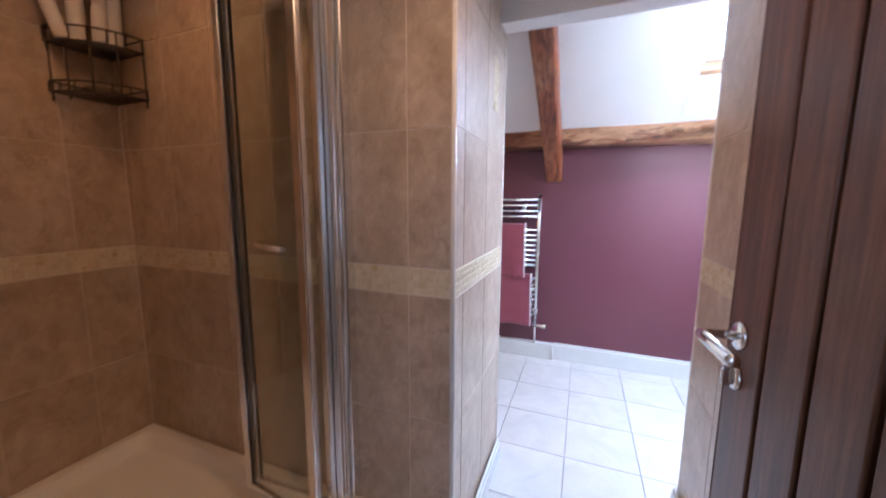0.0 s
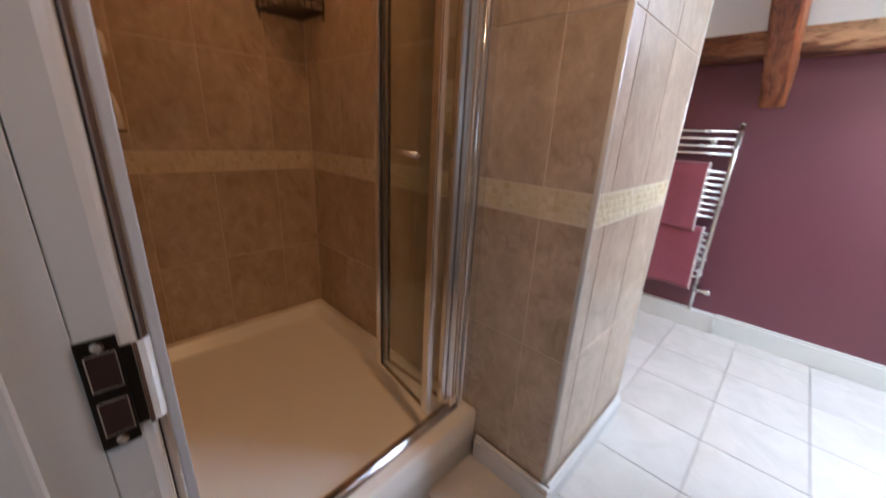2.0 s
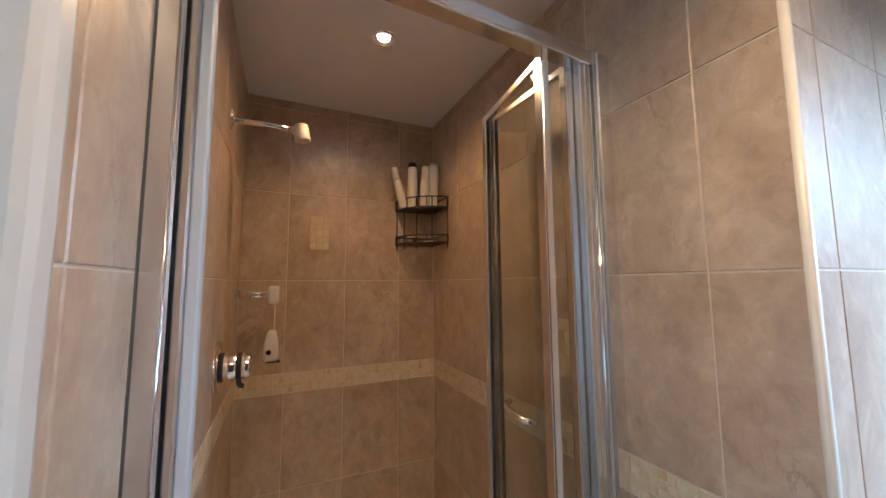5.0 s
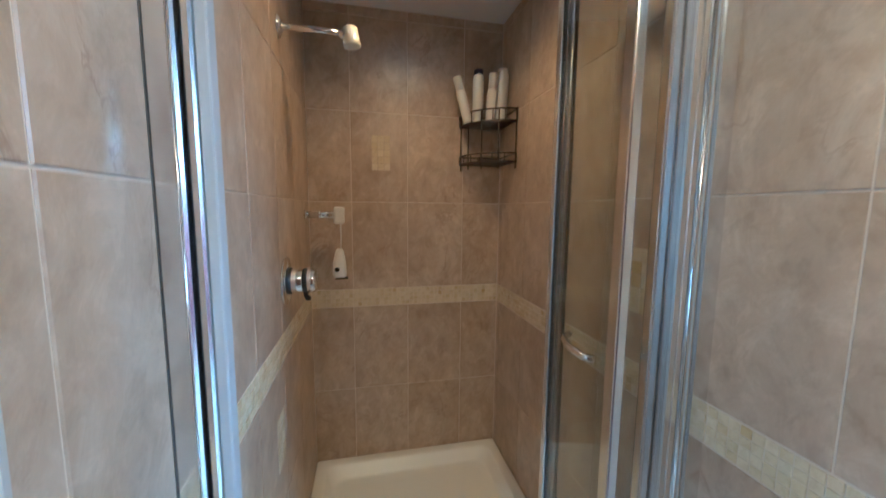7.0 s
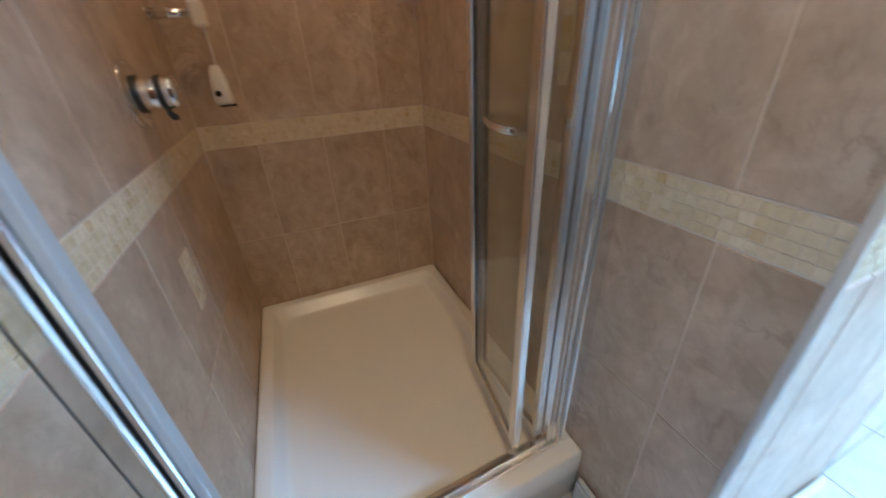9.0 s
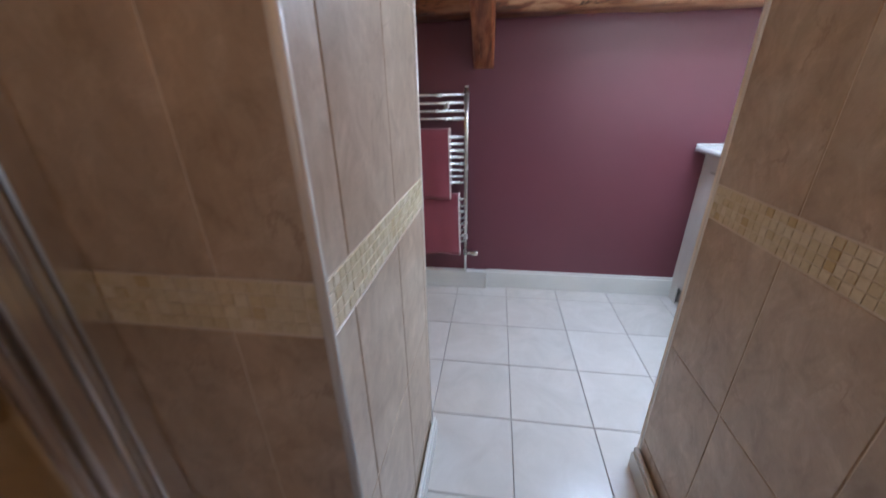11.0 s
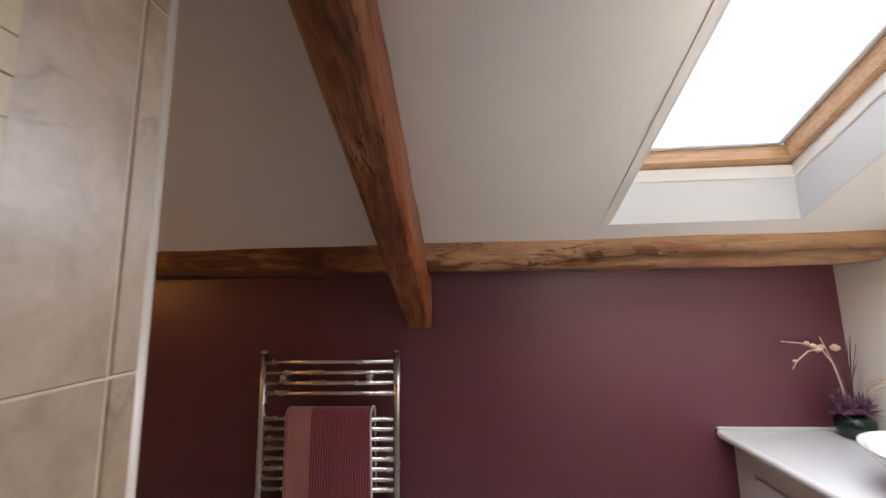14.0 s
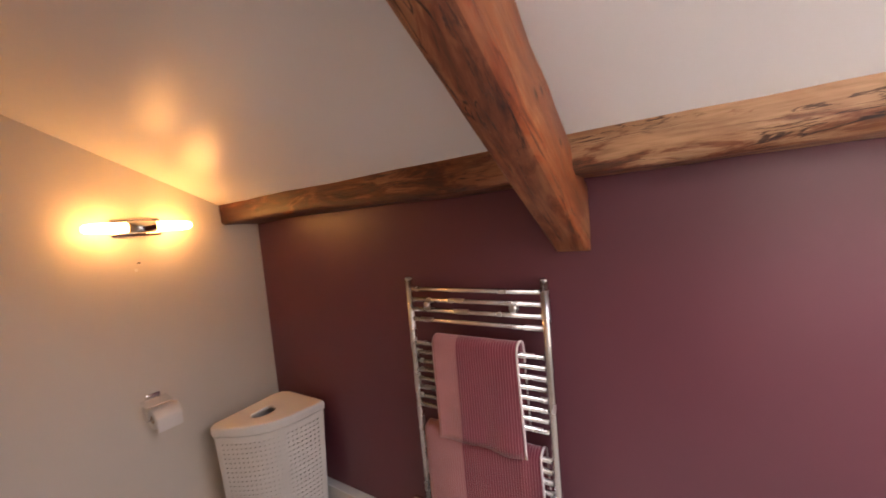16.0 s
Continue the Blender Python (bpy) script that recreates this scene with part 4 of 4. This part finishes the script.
def towel(xc, z_bar, left, right, drop, back, seed, label, slant=0.0, y=2.857):
    """A folded bath towel hung over a bar. xc is where the plain end meets the stripes."""
    t = thing("towel", pose(xc, y, z_bar), label, "towel", "towels on the rail")
    r, th = 0.024, 0.013
    line = [(-r, -drop * (1 - k / 14)) for k in range(14)] + [(-r * math.cos(radians(18 * k)), r * math.sin(radians(18 * k))) for k in range(1, 10)] + [(r * 0.9, -back * k / 6) for k in range(1, 7)]
    bm = bmesh.new()
    n = 26
    loops = []
    for side in (0, 1):
        for k, (y, z) in (list(enumerate(line)) if side == 0 else list(enumerate(line))[::-1]):
            a, b = line[max(k - 1, 0)], line[min(k + 1, len(line) - 1)]
            d = Vector((b[0] - a[0], b[1] - a[1])).normalized()
            off = Vector((d.y, -d.x)) * (-th if side else 0.0)
            row = []
            for i in range(n + 1):
                x = left + (right - left) * i / n
                f = max(0.0, -z / drop) if z < 0 else 0.0
                wav = 0.006 * f * math.sin(x * 38 + seed) + 0.005 * f * noise.noise(Vector((x * 7, z * 5, seed)))
                if y > 0:
                    wav = 0.0
                sag = slant * i / n * f + 0.004 * math.sin(x * 21 + seed) * f
                xx = x * (1 + 0.02 * f) + slant * 0.35 * f
                row.append((xx, y + off.x - (wav if side == 0 or y < 0 else 0), z + off.y + sag))
            loops.append(row)
    rows = [[bm.verts.new(p) for p in row] for row in loops]
    k = len(rows)
    for a in range(k):
        for i in range(n):
            bm.faces.new((rows[a][i], rows[a][i + 1], rows[(a + 1) % k][i + 1], rows[(a + 1) % k][i]))
    for i, flip in ((0, False), (n, True)):
        half = k // 2
        for a in range(half - 1):
            q = (rows[a][i], rows[a + 1][i], rows[k - 2 - a][i], rows[k - 1 - a][i])
            bm.faces.new(q if not flip else q[::-1])
    edge = [Vector(p[n]) for p in loops[len(line):][::-1]]
    part("cloth", bm, TOWEL, t, smooth=True)
    tube("hem", [p + Vector((0.001, 0.001, 0)) for p in edge], 0.0045, HEM, t, 8, "pale hem along the edge")
    return t


towel(-0.690, 1.044, -0.109, 0.247, 0.388, 0.30, 1.0, "folded pink towel, plain end and dark red stripes, upper rail", 0.006, 2.846)
towel(-0.705, 0.652, -0.178, 0.318, 0.385, 0.25, 4.0, "larger folded pink striped towel hung on lower rail", 0.012)

# ---------- wall lamp ----------
lamp = thing("wall_lamp", pose(-2.090, 2.325, 1.632), "twin frosted-tube chrome wall lamp, lit warm", "wall lamp")
box("backplate", 0.0005, 0.016, -0.095, 0.095, -0.040, 0.042, CHROME, lamp, 0.005)
tube("holder", [(0.078, -0.052, 0), (0.078, 0.052, 0)], 0.027, CHROME, lamp, 20, "chrome lamp holder")
tube("neck", [(0.0165, 0, 0), (0.075, 0, 0)], 0.012, CHROME, lamp, 12)
for s in (-1, 1):
    tube("tube_shade", [(0.078, s * 0.0525, 0), (0.078, s * 0.060, 0), (0.078, s * 0.150, 0), (0.078, s * 0.190, 0), (0.078, s * 0.200, 0)], [0.022, 0.024, 0.023, 0.020, 0.012], TUBE, lamp, 16, "glowing frosted glass tube")
screwhole = thing("wall_hook", pose(-2.0895, 2.318, 1.468), "tiny dark screw in the cream wall", "hook")
part("stub", lathe(bmesh.new(), [(0.004, 0.0), (0.004, 0.010), (0.002, 0.012)], 10, pose(0, 0, 0, 0, 90, 0)), BRASSDARK, screwhole)
box("plug", 0.0, 0.0015, -0.018, -0.006, -0.040, -0.026, WHITE, screwhole, 0.0005, "white filler patch")

# ---------- toilet roll holder ----------
tp = thing("toilet_roll_holder", pose(-2.090, 2.305, 0.800), "chrome wall holder carrying a white toilet roll", "toilet roll holder")
part("mount", add_loops(bmesh.new(), [rounded(-0.028, 0.028, -0.02, 0.02, 0.006, 0.0), rounded(-0.028, 0.028, -0.02, 0.02, 0.006, 0.010), rounded(-0.022, 0.022, -0.014, 0.014, 0.005, 0.013)]), CHROME, tp, "", m=pose(0.0005, -0.01, 0.025, 90, 0, 90))
box("cover", 0.010, 0.085, -0.065, 0.040, 0.026, 0.032, CHROME, tp, 0.002, "curved chrome flap", pose(0, 0, 0, 0, 14, 0))
tube("wire_arm", [(0.012, -0.045, 0.02), (0.05, -0.066, 0.0), (0.062, -0.068, -0.035), (0.062, -0.060, -0.058), (0.062, 0.075, -0.058)], 0.004, CHROME, tp, 8)
roll = thing("toilet_roll", pose(-2.028, 2.315, 0.742), "white paper toilet roll on the holder", "toilet roll")
PAPER = paint("soft_paper", (0.80, 0.78, 0.74), 0.9, 0.03, 0.3, 20)
Y90 = pose(0, 0, 0, -90)
bm = bmesh.new()
lathe(bm, [(0.0205, -0.052), (0.046, -0.052), (0.048, -0.050), (0.048, 0.050), (0.046, 0.052), (0.0205, 0.052), (0.0205, -0.052)], 32, Y90, False, False)
part("paper", bm, PAPER, roll, "", True)
lathe(bm := bmesh.new(), [(0.020, -0.0515), (0.020, 0.0515), (0.0185, 0.0515), (0.0185, -0.0515), (0.020, -0.0515)], 24, Y90, False, False)
part("core", bm, paint("cardboard", (0.36, 0.25, 0.15), 0.8), roll, "brown cardboard core", True)
box("loose_sheet", 0.0475, 0.0485, -0.050, 0.050, -0.055, 0.004, PAPER, roll)

# ---------- laundry basket ----------
bk = thing("laundry_basket", pose(0, 0, 0), "off-white perforated plastic corner laundry basket with lid", "laundry basket")


def outline(grow, k=10):
    """Plan of the corner basket: two flat backs, a rounded back corner and a bowed front."""
    pts = []
    a, b, c = Vector((-1.590, 2.862)), Vector((-1.945, 2.862)), Vector((-1.885, 2.445))
    mid = Vector((-1.77, 2.66))
    for i in range(k + 1):                       # bowed front from c to a
        f = i / k
        p = c.lerp(a, f) + Vector((0.075, -0.055)) * math.sin(math.pi * f)
        pts.append(p)
    pts += [a + Vector((-0.03, 0.004)), b + Vector((0.06, 0.002)), b + Vector((0.02, -0.014)), b + Vector((0.0, -0.06)), Vector((-1.935, 2.48)), Vector((-1.917, 2.452))]
    return [mid + (p - mid) * (1 + grow) for p in pts]


def ring(grow, z):
    return [(p.x, p.y, z) for p in outline(grow)]


BH = 0.585
bm = bmesh.new()
k = 24
lo, hi = outline(-0.13, k)[: k + 1], outline(-0.015, k)[: k + 1]
rows_n = 24


def face_point(i, j):
    f = j / rows_n
    a, b = lo[min(int(i), k)], lo[min(int(i) + 1, k)]
    c, d = hi[min(int(i), k)], hi[min(int(i) + 1, k)]
    u = i - int(i)
    q = a.lerp(b, u).lerp(c.lerp(d, u), f)
    return Vector((q.x, q.y, 0.004 + (BH - 0.004) * f))


grid = {}


def gv(i, j):
    key = (round(i, 3), round(j, 3))
    if key not in grid:
        grid[key] = bm.verts.new(face_point(*key))
    return grid[key]


for i in range(k):
    for j in range(rows_n):
        if 1 <= i < k - 1 and 1 <= j < rows_n - 1:
            o = [gv(i + 0.5 + 0.25 * math.cos(radians(45 + 90 * q)), j + 0.5 + 0.25 * math.sin(radians(45 + 90 * q))) for q in range(4)]
            c = [gv(i + 1, j + 1), gv(i, j + 1), gv(i, j), gv(i + 1, j)]
            for q in range(4):
                bm.faces.new((c[q], c[(q + 1) % 4], o[(q + 1) % 4], o[q]))
        else:
            bm.faces.new((gv(i, j), gv(i + 1, j), gv(i + 1, j + 1), gv(i, j + 1)))
front = part("perforated_front", bm, PLASTIC, bk, "perforated bowed front")
sol = front.modifiers.new("thickness", "SOLIDIFY")
sol.thickness = 0.003
bm = bmesh.new()
back0, back1 = outline(-0.13, 10)[10:] + outline(-0.13, 10)[:1], outline(-0.015, 10)[10:] + outline(-0.015, 10)[:1]
low_row = [bm.verts.new((p.x, p.y, 0.004)) for p in back0]
top_row = [bm.verts.new((p.x, p.y, BH)) for p in back1]
for i in range(len(low_row) - 1):
    bm.faces.new((low_row[i], low_row[i + 1], top_row[i + 1], top_row[i]))
bp = part("back_panel", bm, PLASTIC, bk)
sol = bp.modifiers.new("thickness", "SOLIDIFY")
sol.thickness = 0.003
part("base", add_loops(bmesh.new(), [ring(-0.14, 0.0), ring(-0.135, 0.006)]), PLASTIC, bk)
bm = bmesh.new()
cen = Vector((-1.80, 2.655))
sl = [(cen.x + 0.026 * math.cos(math.atan2(p.y - cen.y, p.x - cen.x)) * 1.0 + 0.022 * math.cos(math.atan2(p.y - cen.y, p.x - cen.x)), cen.y + 0.062 * math.sin(math.atan2(p.y - cen.y, p.x - cen.x))) for p in outline(0.0)]
add_loops(bm, [ring(0.0, BH + 0.002), ring(0.02, BH + 0.004), ring(0.02, BH + 0.036), ring(0.0, BH + 0.046), ring(-0.06, BH + 0.049),
               [(x + (x - cen.x) * 0.10, y + (y - cen.y) * 0.10, BH + 0.049) for x, y in sl], [(x, y, BH + 0.043) for x, y in sl], [(x, y, BH + 0.036) for x, y in sl]], False, False)
part("lid", bm, PLASTIC, bk, "flat lid with a hand slot", False)

# ---------- vanity ----------
van = thing("vanity_cabinet", pose(0, 0, 0), "white painted vanity cabinet with slab door", "cabinet")
VX, VY0 = 1.015, 1.75
box("carcass", VX + 0.001, 1.499, VY0, 2.918, 0.12, 0.940, GLOSS_WHITE, van, 0.002)
box("plinth", VX + 0.03, 1.499, VY0, 2.895, 0.0, 0.1195, GLOSS_WHITE, van)
box("filler_panel", VX - 0.004, VX, 2.815, 2.896, 0.0, 0.936, GLOSS_WHITE, van, 0.001)
for y0, y1 in ((2.34, 2.800), (1.87, 2.332)):
    d = box("door", VX - 0.019, VX - 0.0005, y0, y1, 0.130, 0.845, GLOSS_WHITE, van, 0.003)
    hy = y0 + 0.045
    tube("door_pull", [(VX - 0.020, hy, 0.60), (VX - 0.042, hy, 0.605), (VX - 0.042, hy, 0.755), (VX - 0.020, hy, 0.76)], 0.006, RUBBER, d, 8, "slim dark pull")
box("top_rail", VX - 0.010, VX - 0.0005, 1.80, 2.812, 0.852, 0.938, GLOSS_WHITE, van, 0.002)
worktop = thing("worktop", pose(0, 0, 0), "white worktop with rounded front edge on the vanity", "worktop")
part("slab", add_loops(bmesh.new(), [rounded(0.966, 1.4985, 1.76, 2.9185, 0.006, 0.941), rounded(0.955, 1.4985, 1.749, 2.9185, 0.01, 0.944), rounded(0.951, 1.4985, 1.745, 2.9185, 0.01, 0.952), rounded(0.951, 1.4985, 1.745, 2.9185, 0.01, 0.961), rounded(0.955, 1.4985, 1.749, 2.9185, 0.01, 0.968), rounded(0.963, 1.4985, 1.757, 2.9185, 0.008, 0.972)]), CERAMIC, worktop)
box("upstand", 0.954, 1.4985, 2.904, 2.9185, 0.9722, 0.985, CERAMIC, worktop, 0.003, "slim white upstand along the wall")
basin = thing("wash_basin", pose(1.225, 2.345, 0.9722) @ Matrix.Diagonal((1, 1, 0.88, 1)), "white ceramic vessel basin standing on the worktop", "wash basin")
part("bowl", lathe(bmesh.new(), [(0.09, 0.0), (0.10, 0.004), (0.165, 0.08), (0.206, 0.138), (0.210, 0.143), (0.204, 0.145), (0.196, 0.138), (0.150, 0.075), (0.08, 0.022), (0.01, 0.016)], 44), CERAMIC, basin, "", True)
part("waste", lathe(bmesh.new(), [(0.022, 0.0165), (0.022, 0.019)], 20), CHROME, basin)

vase = thing("flower_vase", pose(1.405, 2.835, 0.9722) @ Matrix.Diagonal((0.76, 0.76, 0.84, 1)), "dark green round vase with purple flowers and dried stems", "vase")
VASE = paint("dark_green_glaze", (0.008, 0.018, 0.015), 0.2, 0.2)
part("bowl", lathe(bmesh.new(), [(0.035, 0.0), (0.060, 0.012), (0.076, 0.045), (0.072, 0.080), (0.050, 0.104), (0.042, 0.108), (0.038, 0.102)], 32), VASE, vase, "dark green glazed bowl", True)
rnd = random.Random(5)
PETAL = paint("purple_petal", (0.19, 0.085, 0.135), 0.7, 0.65, 0.1, 45)
PALE = paint("dried_stem", (0.55, 0.40, 0.30), 0.7, 0.1, 0.2, 40)
GREEN = paint("dark_reed", (0.078, 0.035, 0.025), 0.6, 0.2)


def bloom(c, s, seed):
    """A double flower of many pointed petals."""
    r = random.Random(seed)
    bm = bmesh.new()
    for q in range(80):
        a, e, L = r.uniform(0, 6.283), r.uniform(-0.4, 1.4), s * r.uniform(0.55, 1.15)
        d = Vector((math.cos(a) * math.cos(e), math.sin(a) * math.cos(e), math.sin(e)))
        side = d.cross(Vector((0, 0, 1))).normalized() * s * 0.11
        up = Vector((0, 0, 1)) * s * 0.12
        b0, b1, t = Vector(c), Vector(c) + d * L * 0.6, Vector(c) + d * L + up
        v = [bm.verts.new(p) for p in (b0, b1 + side, t, b1 - side, b1 + up * 0.6)]
        bm.faces.new((v[0], v[1], v[4]))
        bm.faces.new((v[1], v[2], v[4]))
        bm.faces.new((v[2], v[3], v[4]))
        bm.faces.new((v[3], v[0], v[4]))
    return bm


for i, (x, y, z, s) in enumerate(((-0.045, -0.03, 0.130, 0.062), (0.015, -0.045, 0.128, 0.060), (0.05, 0.0, 0.140, 0.055), (-0.02, 0.02, 0.155, 0.055), (-0.075, -0.01, 0.112, 0.045))):
    part("flower", bloom((x, y, z), s, i), PETAL, vase, "dusky purple flower")
stem = [(-0.02, 0, 0.10), (-0.042, -0.01, 0.23), (-0.075, -0.02, 0.325), (-0.13, -0.03, 0.395), (-0.215, -0.03, 0.418), (-0.315, -0.03, 0.428)]
tube("branch", stem, [0.0045, 0.0045, 0.004, 0.0035, 0.0028, 0.002], PALE, vase, 7, "pale dried branch")
tube("branch", [stem[3], (-0.20, -0.04, 0.385), (-0.262, -0.045, 0.345), (-0.290, -0.045, 0.308)], [0.004, 0.0035, 0.003, 0.002], PALE, vase, 6, "pale dried branch")
tube("branch", [stem[2], (-0.098, -0.02, 0.39), (-0.12, -0.02, 0.445)], 0.0025, PALE, vase, 6, "pale dried branch")
for x, y, z, r in ((-0.165, -0.03, 0.405, 0.017), (-0.195, -0.03, 0.418, 0.014), (-0.150, -0.032, 0.392, 0.018), (-0.045, -0.01, 0.395, 0.021), (-0.130, -0.03, 0.402, 0.015), (-0.275, -0.045, 0.342, 0.010)):
    part("seed_head", lathe(bmesh.new(), [(0.1 * r, -0.8 * r), (0.8 * r, -0.4 * r), (r, 0.0), (0.8 * r, 0.4 * r), (0.1 * r, 0.8 * r)], 12, pose(x, y, z)), PALE, vase, "round pale seed head", True)
for i in range(6):
    a = rnd.uniform(-0.5, 0.5)
    h = rnd.uniform(0.32, 0.46)
    tube("reed", [(0.01, 0.01, 0.10), (0.015 + 0.12 * a * 0.3, 0.01, 0.25), (0.02 + 0.13 * a, 0.012, h)], [0.003, 0.0022, 0.001], GREEN, vase, 5, "thin dark reed")
for i in range(7):
    a = rnd.uniform(0, 1.2)
    tube("twig", [(0.03, -0.01, 0.11), (0.06 + 0.03 * a, -0.02, 0.19 + 0.03 * i % 0.05), (0.06 + 0.045 * a, -0.04 - 0.02 * i, 0.20 + 0.02 * i)], 0.0018, PALE, vase, 5, "dry twig")

# ---------- tiles ----------
ROWS_Z = [(0.0, 0.145), (0.145, 0.550), (0.550, 0.960), (1.046, 1.457), (1.457, 1.863), (1.863, 2.269), (2.269, 2.310)]
G = 0.0029


def tile_wall(parent, joints, place, zmin=0.0, zmax=2.31, rows=ROWS_Z):
    """Wall tiles between joints along a wall; place(h, z) gives the pose of a piece."""
    for a, b in zip(joints, joints[1:]):
        for z0, z1 in rows:
            z0, z1 = max(z0, zmin), min(z1, zmax)
            if z1 - z0 > 0.02:
                piece("tile", b - a - G, T, z1 - z0 - G, WALL_TILE, parent, place((a + b) / 2, (z0 + z1) / 2))


def mosaic(parent, h0, h1, z0, z1, place, nz, step, seed, single=True, proud=0.0):
    """Small cut mosaic pieces filling a rectangle; single: each a piece of its own."""
    r = random.Random(seed)
    if single:
        hs = (z1 - z0) / nz
        for j in range(nz):
            n = max(1, round((h1 - h0) / step))
            w = (h1 - h0) / n
            for i in range(n):
                d = T - 0.0006 + proud + r.choice((0.0, 0.0004, 0.0009))
                piece("mosaic_tile", round(w - 0.0018, 4), d, round(hs - 0.0018, 4), MOSAIC, parent, place(h0 + w * (i + 0.5), z0 + hs * (j + 0.5)), 0.0006)
        return
    bm = bmesh.new()
    hs = (z1 - z0) / nz
    n = max(1, round((h1 - h0) / step))
    w = (h1 - h0) / n
    verts, faces = [], []
    for j in range(nz):
        for i in range(n):
            m = place(h0 + w * (i + 0.5), z0 + hs * (j + 0.5))
            a, c, d, b = w / 2 - 0.0012, hs / 2 - 0.0012, T - 0.0006 + proud + r.choice((0.0, 0.0004, 0.0009)), 0.0006
            k0 = len(verts)
            verts += [m @ Vector(p) for p in ((-a, 0, -c), (a, 0, -c), (a, 0, c), (-a, 0, c), (b - a, -d, b - c), (a - b, -d, b - c), (a - b, -d, c - b), (b - a, -d, c - b))]
            faces += [[k0 + q for q in f] for f in ((4, 5, 6, 7), (0, 1, 5, 4), (1, 2, 6, 5), (2, 3, 7, 6), (3, 0, 4, 7))]
    me = bpy.data.meshes.new("mosaic_band")
    me.from_pydata(verts, [], faces)
    me.materials.append(MOSAIC)
    ob = new("mosaic_band", me)
    ob.parent = parent
    ob["kind"] = "stuff"
    ob["label"] = "cream mosaic band"


on_pillar = lambda h, z: pose(h, 1.03 + T, z)
on_south = lambda h, z: pose(h, 0.12 - T, z, 0, 0, 180)
on_back = lambda h, z: pose(-1.892 - T, h, z, 0, 0, 90)
on_left = lambda h, z: pose(-0.379 - T, h, z, 0, 0, 90)
on_right = lambda h, z: pose(0.388 + T, h, z, 0, 0, -90)

tile_wall(block_l, [-1.892, -1.855, -1.590, -1.325, -1.060, -0.795, -0.530, -0.384], on_pillar)
tile_wall(block_l, [1.036, 1.116, 1.381, 1.646, 1.678], on_left)
tile_wall(block_r, [0.10, 0.306, 0.571, 0.836, 1.101, 1.366, 1.630], on_right)
tile_wall(wall_b, [0.12, 0.309, 0.568, 0.838, 1.030], on_back, 0.145)
tile_wall(wall_s, [-1.892, -1.82, -1.56, -1.30, -1.04, -0.780, -0.520, -0.448], on_south)
ZB0, ZB1 = 0.962, 1.044
mosaic(block_l, -0.723, -0.388, ZB0, ZB1, on_pillar, 4, 0.0205, 1)
mosaic(block_l, 1.038, 1.676, ZB0, ZB1, on_left, 4, 0.0205, 2)
mosaic(block_r, 1.10, 1.628, ZB0, ZB1, on_right, 4, 0.0205, 3)
mosaic(block_l, -1.890, -0.7245, ZB0, ZB1, on_pillar, 4, 0.0205, 4, False)
mosaic(wall_b, 0.122, 1.028, ZB0, ZB1, on_back, 4, 0.0205, 5, False)
mosaic(wall_s, -1.890, -0.465, ZB0, ZB1, on_south, 4, 0.0205, 6, False)
mosaic(block_r, 0.11, 1.10, ZB0, ZB1, on_right, 4, 0.0205, 7, False)
# small mosaic insets among the tiles
mosaic(block_l, 1.466, 1.546, 1.600, 1.800, on_left, 6, 0.0267, 11, True, 0.0016)
mosaic(wall_b, 0.402, 0.487, 1.603, 1.762, on_back, 5, 0.0283, 12, True, 0.0016)
mosaic(wall_s, -1.275, -1.190, 0.675, 0.832, on_south, 5, 0.0283, 13, True, 0.0016)
mosaic(block_l, -0.955, -0.885, 1.172, 1.336, on_pillar, 5, 0.0283, 14, True, 0.0016)


def trim(name, x, y, z0, z1, parent):
    """Quarter-round tile edge trim."""
    return part(name, lathe(bmesh.new(), [(0.009, z0), (0.009, z1)], 18, pose(x, y, 0)), TRIM, parent, "cream tile edge trim", True)


trim("edge_trim", -0.3865, 1.0375, 0.0, 2.31, block_l)
trim("edge_trim", -0.3865, 1.6790, 0.0, 1.944, block_l)
trim("edge_trim", 0.3955, 1.6335, 0.0, 1.944, block_r)

# floor tiles
FX = [-2.09, -1.735, -1.400, -1.065, -0.729, -0.394, -0.058, 0.277, 0.612, 0.947, 1.282, 1.5]
FY = [-0.03, 0.105, 0.440, 0.773, 1.106, 1.441, 1.776, 2.108, 2.441, 2.774, 2.92]
for a, b in zip(FX, FX[1:]):
    for c, d in zip(FY, FY[1:]):
        if d <= 1.5 and (b < -0.70 or a > 0.39):
            continue
        piece("tile", b - a - 0.003, 0.009, d - c - 0.003, FLOOR_TILE, floor, pose((a + b) / 2, (c + d) / 2, -0.009, -90))
